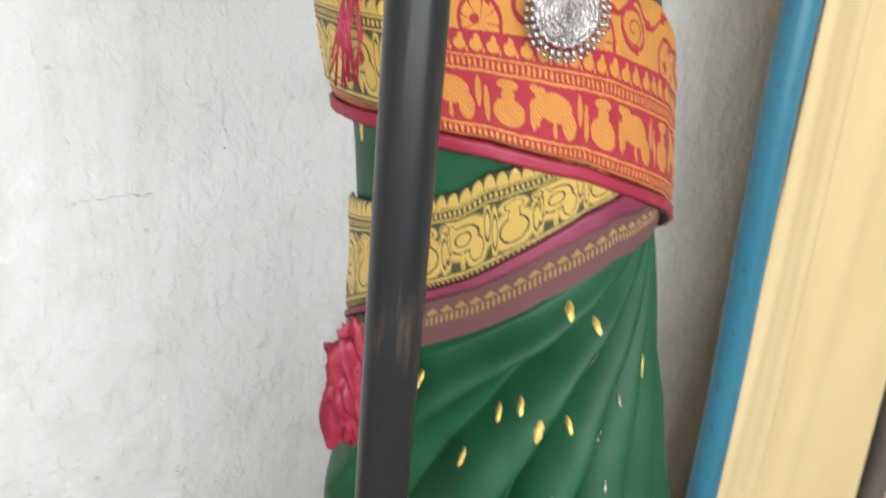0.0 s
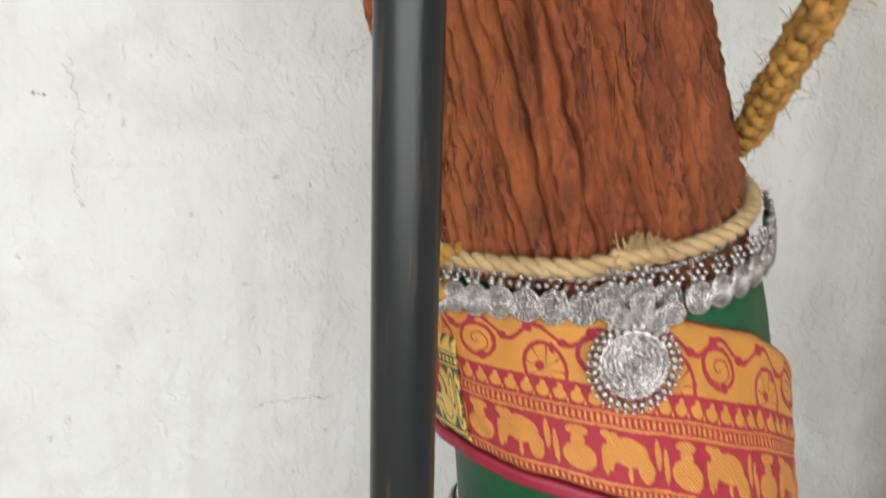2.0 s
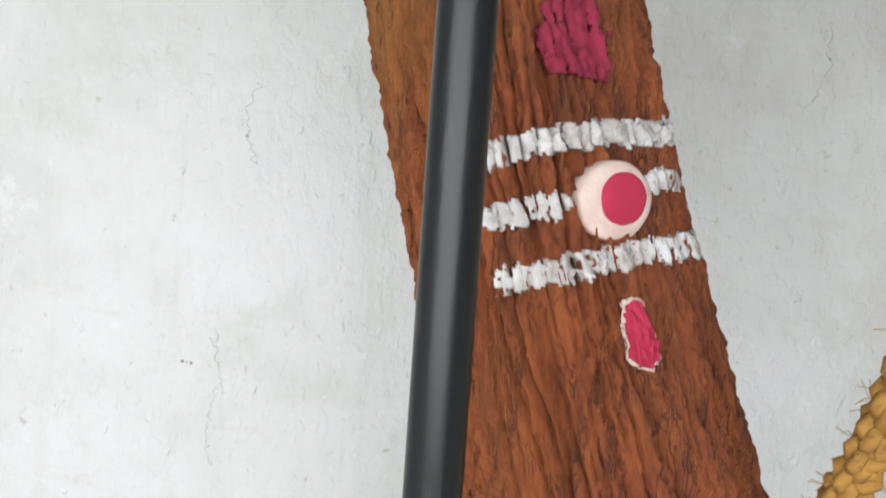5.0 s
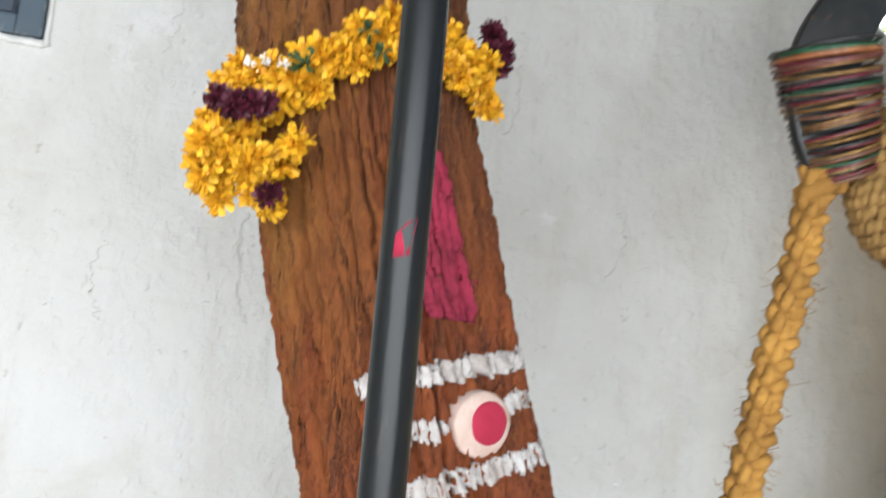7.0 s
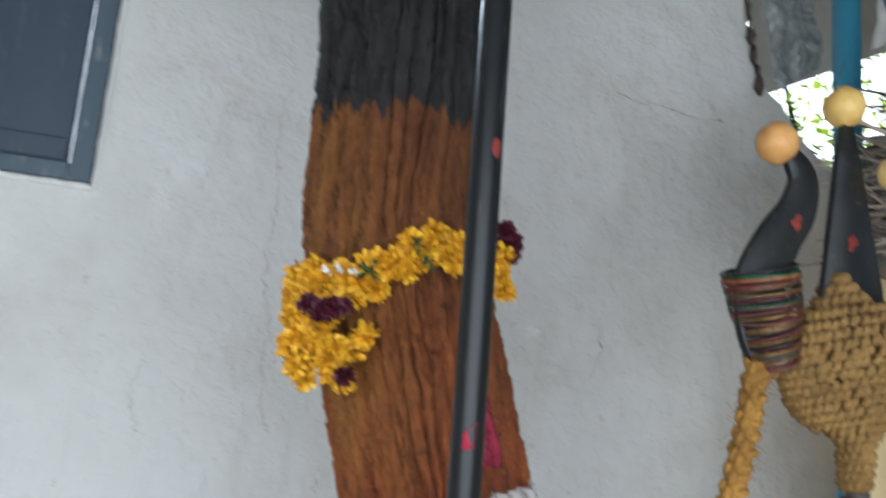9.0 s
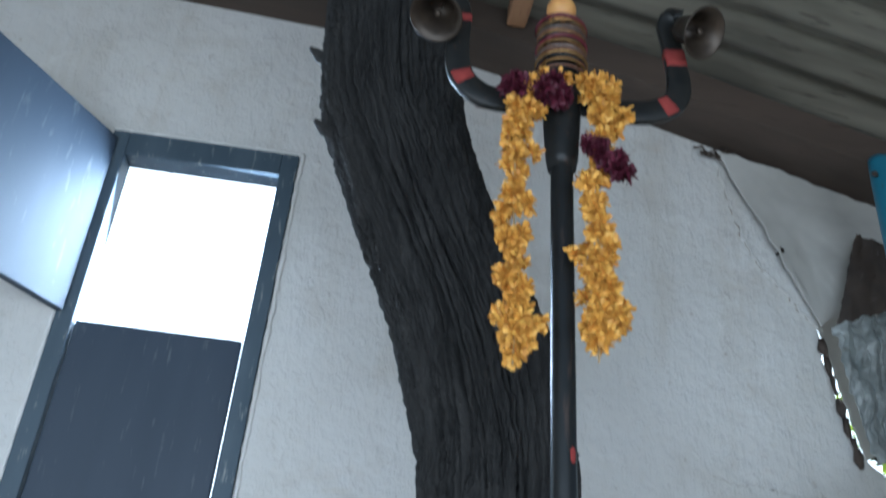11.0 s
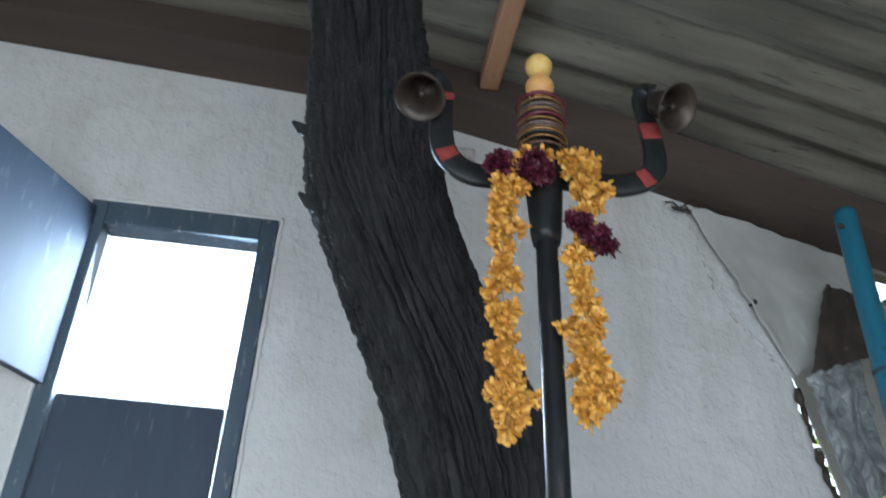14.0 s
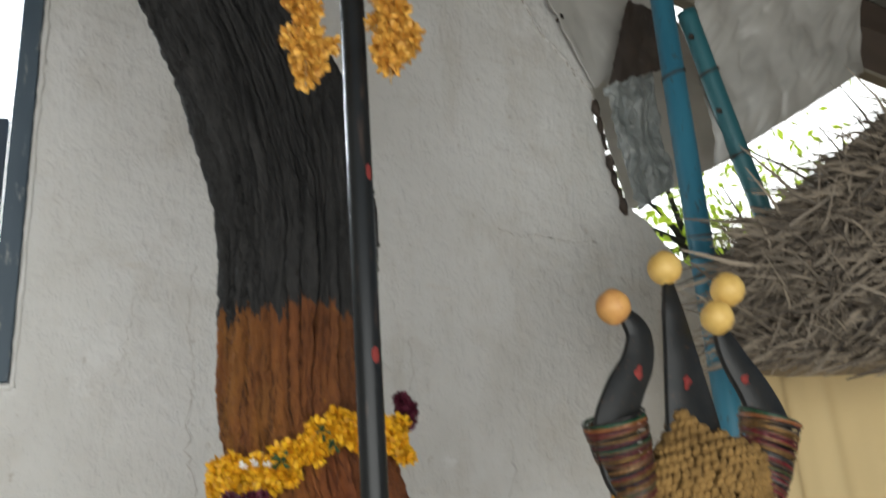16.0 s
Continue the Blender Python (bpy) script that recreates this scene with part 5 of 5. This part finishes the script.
DULLTHREAD = grainy("faded_maroon_thread", (0.12, 0.05, 0.04), (0.18, 0.08, 0.06), 0.9, 0, 300, 30, None, 0.4)
JUTE = grainy("raw_jute", (0.17, 0.095, 0.026), (0.27, 0.155, 0.045), 0.95, 0, 300, 30, (0.09, 0.045, 0.014), 0.6)
build_small_trident()
for (px, py, pz), r, material in (((0.252, -0.261, 1.804), 0.0218, LEMONOLD), ((0.334, -0.258, 1.858), 0.0222, LEMON), ((0.398, -0.268, 1.793), 0.0215, LEMON), ((0.424, -0.262, 1.832), 0.0222, LEMON)):
    ob = solo("lemon", lemon_mesh(r, px * 31, material), material, "drying lemon spiked on the jute-bound trident's tip", "lemon", "lemons on the tridents")
    ob.location = (px, py, pz)


def plaited(bm, points, wide, deep, radius, pitch):
    """A plait of three strands along a path, its flat side turned to -y."""
    pts = [Vector(p) for p in points]
    lines, length = [[], [], []], 0.0
    for i, p in enumerate(pts):
        d = (pts[min(i + 1, len(pts) - 1)] - pts[max(i - 1, 0)]).normalized()
        side = d.cross(Vector((0, 1, 0))).normalized()
        face = side.cross(d)
        if i:
            length += (p - pts[i - 1]).length
        for s in range(3):
            a = 2 * math.pi * (length / pitch + s / 3)
            lines[s].append(p + side * wide * math.sin(a) + face * deep * math.sin(2 * a))
    for line in lines:
        twisted(bm, line, radius, 2, 0.022, 6, 0.62)
    return bm


def build_hanging_rope():
    t = thing("hanging_rope", "thick ochre plaited rope slung from the trident to the trunk", "rope")
    path = smooth_path(ROPE_LINE, 30)
    bm = plaited(bmesh.new(), path, 0.0070, 0.0050, 0.0076, 0.054)
    fuzz(bm, path, 0.014, 700, 9, 0.010)
    part("rope", bm, OCHRE, t)
    end = twisted(bmesh.new(), smooth_path([(0.236, -0.262, 1.55), (0.25, -0.265, 1.575), (0.262, -0.262, 1.57)], 6), 0.012, 3, 0.05, 8)
    part("rope_end", end, OCHRE, t)
    return t


ROPE_LINE = [(0.243, -0.26, 1.575), (0.233, -0.26, 1.50), (0.220, -0.26, 1.435), (0.208, -0.258, 1.35), (0.197, -0.245, 1.27), (0.190, -0.205, 1.185), (0.212, -0.12, 1.122), (0.232, -0.03, 1.066), (0.21, 0.07, 1.05)]
build_hanging_rope()


# ---- posts, cloth, torn sheets ----
def post(name, path, r, material, label):
    t = thing(name, label, "post")
    p = smooth_path(path, 8)
    part("pipe", tube(bmesh.new(), p, r, 28), material, t)
    for k in (len(p) // 2, len(p) * 3 // 4):
        bm = bmesh.new()
        for q in range(3):
            c = p[k] + Vector((0, 0, 0.004 * q))
            grid(bm, [[(c.x + (r + 0.001 + 0.0012 * math.cos(b)) * math.cos(a), c.y + (r + 0.001 + 0.0012 * math.cos(b)) * math.sin(a), c.z + 0.012 * math.cos(a) + 0.0012 * math.sin(b)) for b in [2 * math.pi * j / 6 for j in range(6)]] for a in [2 * math.pi * z / 30 for z in range(31)]], True)
        part("wire_tie", bm, RUST, t)
    for k in (len(p) * 5 // 8, len(p) * 7 // 8):
        a = p[k] + Vector((-r * 0.8, -r * 0.5, 0))
        part("bolt", tube(bmesh.new(), [a, a + Vector((-0.010, -0.006, 0)), a + Vector((-0.0101, -0.006, 0)), a + Vector((-0.016, -0.010, 0))], [0.004, 0.004, 0.008, 0.007], 8), RUST, t)
    return t


POST_LINE = [(1.0, 0.385, -0.6), (0.968, 0.38, 0.07), (0.888, 0.373, 0.88), (0.886, 0.37, 1.435), (0.908, 0.45, 2.16), (0.930, 0.525, 2.90), (0.934, 0.535, 3.04)]
post("roof_post", POST_LINE, 0.029, BLUE, "round steel roof post in worn blue paint")
post("back_post", [(1.29, 0.60, 1.95), (1.225, 0.60, 2.26), (1.178, 0.60, 2.42), (1.112, 0.60, 2.65), (1.062, 0.60, 2.832)], 0.026, TEAL, "leaning teal steel pole beside the torn sheets")


def build_cloth():
    """A cream sheet hanging in soft folds."""
    bm = bmesh.new()
    rows = []
    for i in range(60):
        z = -0.58 + 2.46 * i / 59
        row = []
        for k in range(260):
            u = k / 259
            xx = lerp(z, [(-0.6, 1.09), (0.07, 1.050), (0.88, 0.978), (1.4, 0.965), (1.9, 0.945)], 1) + 1.5 * u + 0.012 * math.sin(z * 2)
            yy = 0.47 - 0.045 * math.sin(u * 21 + 0.9 + 0.25 * math.sin(z * 1.3)) * (0.8 + 0.2 * math.sin(z * 1.7 + u * 9)) - 0.008 * math.sin(u * 62 + 0.5 * z + 2 * math.sin(u * 9)) - 0.003 * math.sin(u * 131 + z)
            row.append((xx, yy, z))
        rows.append(row)
    grid(bm, rows)
    bmesh.ops.recalc_face_normals(bm, faces=bm.faces)
    bmesh.ops.solidify(bm, geom=bm.faces[:], thickness=0.002)
    return solo("hanging_cloth", bm, CREAM, "cream yellow cloth hanging in soft folds under the thatch", "cloth")


build_cloth()


def crumpled(name, corner, nu, nv, amp, material, label, seed, busy=1.0):
    """A crumpled sheet between four corners (bottom left, bottom right, top right, top left)."""
    a, b, c, d = [Vector(p) for p in corner]
    n = (b - a).cross(d - a).normalized()
    if n.y > 0:
        n = -n
    bm = bmesh.new()
    rows = []
    for j in range(nv + 1):
        v = j / nv
        row = []
        for i in range(nu + 1):
            u = i / nu
            p = (a * (1 - u) + b * u) * (1 - v) + (d * (1 - u) + c * u) * v
            k = busy
            h = amp * (0.7 + noise.noise((u * 2 * k + seed, v * 2 * k, 0)) + 0.7 * abs(noise.noise((u * 2.6 * k + seed + v * 1.5, v * 1.2 * k - u, 2))) + (k - 0.8) * 0.5 * abs(noise.noise((u * 5 * k, v * 7 * k - u * 3, seed))) + 0.08 * k * noise.noise((u * 9, v * 9, seed)))
            edge = 0.007 * k * noise.noise((u * 14, v * 14, seed + 4))
            row.append(p + n * h + Vector((edge, 0, edge)))
        rows.append(row + [p - n * 0.0016 for p in row[::-1]])
    grid(bm, rows, True)
    bmesh.ops.recalc_face_normals(bm, faces=bm.faces)
    return solo(name, bm, material, label, "sheet", "torn sheets")


crumpled("patch_sheet", [(0.858, 0.785, 2.66), (1.02, 0.785, 2.80), (1.15, 0.785, 3.04), (0.60, 0.785, 3.175)], 40, 40, 0.014, SHEET, "dull grey sheet patched over the wall's broken corner", 1)
crumpled("back_sheet", [(1.056, 0.985, 2.375), (1.475, 0.985, 2.589), (1.489, 0.985, 3.173), (0.950, 0.985, 2.795)], 50, 50, 0.010, SHEET, "dull grey sheet closing the hole in the wall", 8)
crumpled("torn_foil", [(0.925, 0.745, 2.285), (1.035, 0.745, 2.36), (1.01, 0.745, 2.70), (0.848, 0.745, 2.63)], 60, 110, 0.034, FOIL, "torn silvery sheet crumpled along the wall's break", 3, 1.5)
crumpled("brown_flap", [(0.862, 0.715, 2.635), (1.03, 0.705, 2.70), (1.05, 0.705, 2.88), (0.948, 0.715, 2.915)], 30, 30, 0.012, RUST, "dark rusty flap of torn sheet", 2)
crumpled("roof_sheet", [(1.125, 0.672, 2.40), (1.62, 0.60, 2.70), (1.75, 0.60, 3.40), (1.12, 0.672, 2.93)], 80, 80, 0.045, SHEET, "crumpled dull plastic sheet hanging from the roof", 5, 1.5)
bm = bmesh.new()
for k, (px, pz) in enumerate(((0.866, 2.60), (0.872, 2.55), (0.884, 2.50), (0.893, 2.44), (0.905, 2.39), (0.918, 2.34), (0.925, 2.315))):
    tube(bm, [(px, 0.795, pz + 0.03), (px - 0.006 + 0.004 * (k % 2), 0.785, pz), (px + 0.004, 0.79, pz - 0.02)], [0.008, 0.013 - 0.004 * (k % 3), 0.005], 7)
solo("torn_edge", bm, RUST, "ragged dark torn edge along the wall's break", "trim", "", "structure")
# nail and twig hook on the wall
solo("nail", tube(bmesh.new(), [(0.768, 0.80, 2.872), (0.768, 0.775, 2.872), (0.768, 0.773, 2.872)], [0.004, 0.004, 0.009], 10), RUST, "old nail in the grey sheet", "nail")
bm = bmesh.new()
rng = random.Random(12)
for k in range(9):
    a = Vector((0.60 + rng.uniform(-0.03, 0.04), 0.785, 3.165 + rng.uniform(-0.012, 0.012)))
    tube(bm, [a, a + Vector((rng.uniform(-0.03, 0.03), -0.01, rng.uniform(-0.02, 0.02))), a + Vector((rng.uniform(-0.05, 0.05), -0.008, rng.uniform(-0.02, 0.02)))], 0.003, 6)
solo("twig_tuft", bm, RUST, "small tuft of twigs at the wall's top", "twigs")
bm = block(bmesh.new(), (-0.105, 0.775, 3.215), (-0.035, 0.799, 3.285), 0.008)
solo("junction_box", bm, WHITEPAINT, "small white junction box on the wall", "junction box", "", "", False)


# ---- thatch ----
def build_thatch():
    t = thing("thatched_roof", "weathered grey straw thatch over the cloth", "thatch")
    bm = bmesh.new()
    # body: a sloping slab that rises away
    outline = [(0.93, 1.82), (1.10, 1.81), (2.5, 1.85), (2.5, 2.9), (1.6, 2.56), (1.18, 2.26), (0.95, 2.08)]
    slab(bm, [(x, 0.15, z) for x, z in outline], 0.30)
    part("body", bm, STRAW, t, "", False)
    rng = random.Random(21)
    bm = bmesh.new()
    for k in range(5200):
        u = rng.random() ** 0.8
        x0 = 0.74 + 0.95 * u
        top = lerp(x0, [(0.70, 1.98), (0.74, 2.0), (0.9, 2.12), (1.18, 2.32), (1.7, 2.66)], 1)
        z0 = rng.uniform(1.80, top - 0.015)
        y0 = 0.12 - rng.uniform(0.0, 0.07) + 0.4 * max(0, z0 - top + 0.05)
        a = rng.gauss(205, 20) if rng.random() < 0.82 else rng.uniform(0, 360)
        ln = rng.uniform(0.06, 0.22)
        d = Vector((math.cos(radians(a)), rng.gauss(-0.1, 0.22), math.sin(radians(a)) * 0.8)).normalized()
        p = Vector((x0, y0, z0))
        if (p + d * ln).z < 1.76:
            d.z = abs(d.z) * 0.3
        w = rng.uniform(0.0009, 0.0042)
        s = d.cross(Vector((0, 1, 0.2))).normalized() * w
        mid = p + d * ln * 0.5 + Vector((0, -rng.uniform(0, 0.012), rng.gauss(0, 0.006)))
        q = Vector((0, -w * 0.5, 0))
        grid(bm, [[p - s, p + q, p + s], [mid - s, mid + q, mid + s], [p + d * ln - s * 0.3, p + d * ln + q * 0.3, p + d * ln + s * 0.3]])
    ob = part("straw", bm, STRAWBLADE, t)
    tagged(ob, "loose dry straw", kind="stuff")
    return t


STRAWBLADE = petal_material("straw_blades", (0.045, 0.035, 0.027), (0.34, 0.28, 0.21))
build_thatch()


# ---- outside: bright sky and leaves ----
GLOW = mat("bright_sky", (1, 1, 1), 1.0)
GLOW.node_tree.nodes["Principled BSDF"].inputs["Emission Color"].default_value = (0.93, 0.97, 1.0, 1)
GLOW.node_tree.nodes["Principled BSDF"].inputs["Emission Strength"].default_value = 5.0
bm = bmesh.new()
slab(bm, [(-14, 11.0, -0.04), (14, 11.0, -0.04), (14, 11.0, 16), (-14, 11.0, 16)], 0.05)
solo("backdrop", bm, GLOW, "overcast bright sky far behind the shed", "sky", "", "structure", False)


def build_tree_crown(name, centre, size, count, seed, label):
    """A small leafy tree: stem, limbs and many single leaves."""
    t = thing(name, label, "tree", "trees outside")
    rng = random.Random(seed)
    c = Vector(centre)
    base = Vector((c.x, max(c.y, 1.8), -0.65))
    part("stem", tube(bmesh.new(), smooth_path([base, (base + c) / 2 + Vector((0.08, 0, 0)), c], 6), 0.05, 12), BARK, t)
    for k in range(9):
        e = c + Vector((rng.uniform(-1, 1) * size[0], rng.uniform(-1, 1) * size[1], rng.uniform(-0.6, 1) * size[2])) * 0.8
        part("limb", tube(bmesh.new(), [c, (c + e) / 2 + Vector((0, 0, 0.05)), e], [0.025, 0.014, 0.004], 7), BARK, t)
    bm = bmesh.new()
    for k in range(count):
        p = c + Vector((rng.gauss(0, 0.5) * size[0], rng.gauss(0, 0.5) * size[1], rng.gauss(0, 0.5) * size[2]))
        d = Vector((rng.gauss(0, 1), rng.gauss(0, 1), rng.gauss(-0.4, 0.7))).normalized()
        s = d.orthogonal().normalized()
        s = Matrix.Rotation(rng.uniform(0, 6.28), 3, d) @ s
        ln, w = rng.uniform(0.05, 0.11), rng.uniform(0.010, 0.022)
        up = d.cross(s) * w * 0.3
        grid(bm, [[p, p + up * 0.2, p + s * 0.001], [p + d * ln * 0.45 - s * w, p + d * ln * 0.45 - up, p + d * ln * 0.45 + s * w], [p + d * ln - s * 0.001, p + d * ln, p + d * ln + s * 0.001]])
    ob = part("crown", bm, LEAF, t)
    return t


build_tree_crown("garden_tree", (2.9, 3.3, 3.0), (1.3, 0.7, 0.9), 2000, 31, "sunlit leafy tree seen through the broken wall")
build_tree_crown("garden_tree", (-0.3, 1.0, 5.0), (0.9, 1.3, 0.5), 2200, 32, "leafy limbs seen through the torn roof")


# ---- marks on the wall ----
def wall_crack(points, seed, w=0.0016):
    """A fine crack: its gap drawn as a thin darker thread, with a lifted lip."""
    t = thing("wall_crack", "fine wandering crack in the whitewash", "crack", "cracks in the plaster", "structure")
    rng = random.Random(seed)
    path = [p + Vector((rng.gauss(0, 0.004), 0, rng.gauss(0, 0.002))) for p in smooth_path([(x, 0.7995, z) for x, z in points], 12)]
    part("gap", tube(bmesh.new(), path, [w * rng.uniform(0.15, 0.6) for _ in path], 5), CRACK, t)
    part("lip", tube(bmesh.new(), [p + Vector((0.003, 0.001, 0)) for p in path], [w * rng.uniform(0.5, 1.3) for _ in path], 5), PLASTER, t)


# grey-brown, darker than the plaster, for crack lines and wall flecks
CRACK = grainy("crack_and_fleck_brown", (0.30, 0.27, 0.23), (0.42, 0.38, 0.33), 0.95, 0, 200, 20, None, 0.2)
wall_crack([(-0.205, 2.10), (-0.215, 1.98), (-0.20, 1.85), (-0.205, 1.72), (-0.185, 1.60), (-0.18, 1.45), (-0.16, 1.38)], 1)
wall_crack([(-0.33, 2.05), (-0.335, 1.95), (-0.36, 1.85)], 2, 0.001)
wall_crack([(0.55, 2.235), (0.62, 2.22), (0.68, 2.225), (0.76, 2.21), (0.83, 2.215)], 3, 0.0022)
wall_crack([(0.602, 3.16), (0.64, 3.02), (0.685, 2.875), (0.77, 2.76), (0.858, 2.665)], 4, 0.005)
wall_crack([(-0.46, 1.05), (-0.44, 0.98), (-0.455, 0.90), (-0.45, 0.82)], 5, 0.0012)
wall_crack([(-0.17, 0.46), (-0.10, 0.475), (-0.03, 0.48)], 6, 0.0012)
for x, z, r in ((-0.508, 1.001, 0.0032), (-0.500, 1.0, 0.0018), (-0.492, 0.999, 0.003), (0.13, 1.53, 0.002), (0.09, 0.56, 0.002)):
    bm = bmesh.new()
    bmesh.ops.create_icosphere(bm, subdivisions=2, radius=r, matrix=Matrix.Translation((x, 0.7995, z)))
    solo("wall_speck", bm, CRACK, "small dark fleck in the whitewash", "fleck", "flecks on the wall", "structure")



def wall_flakes(count, seed):
    """Low lumps and lifted flakes of old limewash, scattered thinly over the wall."""
    rng = random.Random(seed)
    bm = bmesh.new()
    for _ in range(count):
        x, z = rng.uniform(-0.95, 0.80), rng.uniform(0.25, 2.75)
        if WX0 - 0.05 < x < WX1 + 0.05 and z > WZ0 - 0.08:
            continue
        w, hgt = rng.uniform(0.002, 0.007), rng.uniform(0.003, 0.016)
        turn = rng.gauss(0, 0.5)
        rise = rng.uniform(0.0008, 0.0026)
        rows = []
        for q, up in ((1.0, -0.001), (0.75, 0.6), (0.3, 1.0)):
            row = []
            for k in range(9):
                a = 2 * math.pi * k / 9
                g = q * (1 + 0.5 * noise.noise((math.cos(a) + x * 50, math.sin(a), z * 50)))
                u, v = w * g * math.cos(a), hgt * g * math.sin(a)
                row.append((x + u * math.cos(turn) - v * math.sin(turn), 0.8 - (up * rise if up > 0 else up), z + u * math.sin(turn) + v * math.cos(turn)))
            rows.append(row)
        vs = grid(bm, rows, True)
        bm.faces.new(vs[-1])
    bmesh.ops.recalc_face_normals(bm, faces=bm.faces)
    solo("limewash_flakes", bm, PLASTER, "small lifted flakes of old limewash on the wall", "flakes", "", "stuff")


wall_flakes(420, 17)
for k, line in enumerate(([(-0.05, 1.30), (-0.045, 1.24), (-0.055, 1.19)], [(0.02, 1.22), (0.0, 1.17), (0.015, 1.12), (-0.02, 1.08)], [(-0.42, 1.50), (-0.43, 1.42), (-0.41, 1.36)], [(0.30, 1.95), (0.31, 1.86), (0.29, 1.80)], [(0.55, 1.70), (0.56, 1.62), (0.53, 1.55)])):
    wall_crack(line, 20 + k, 0.0013)
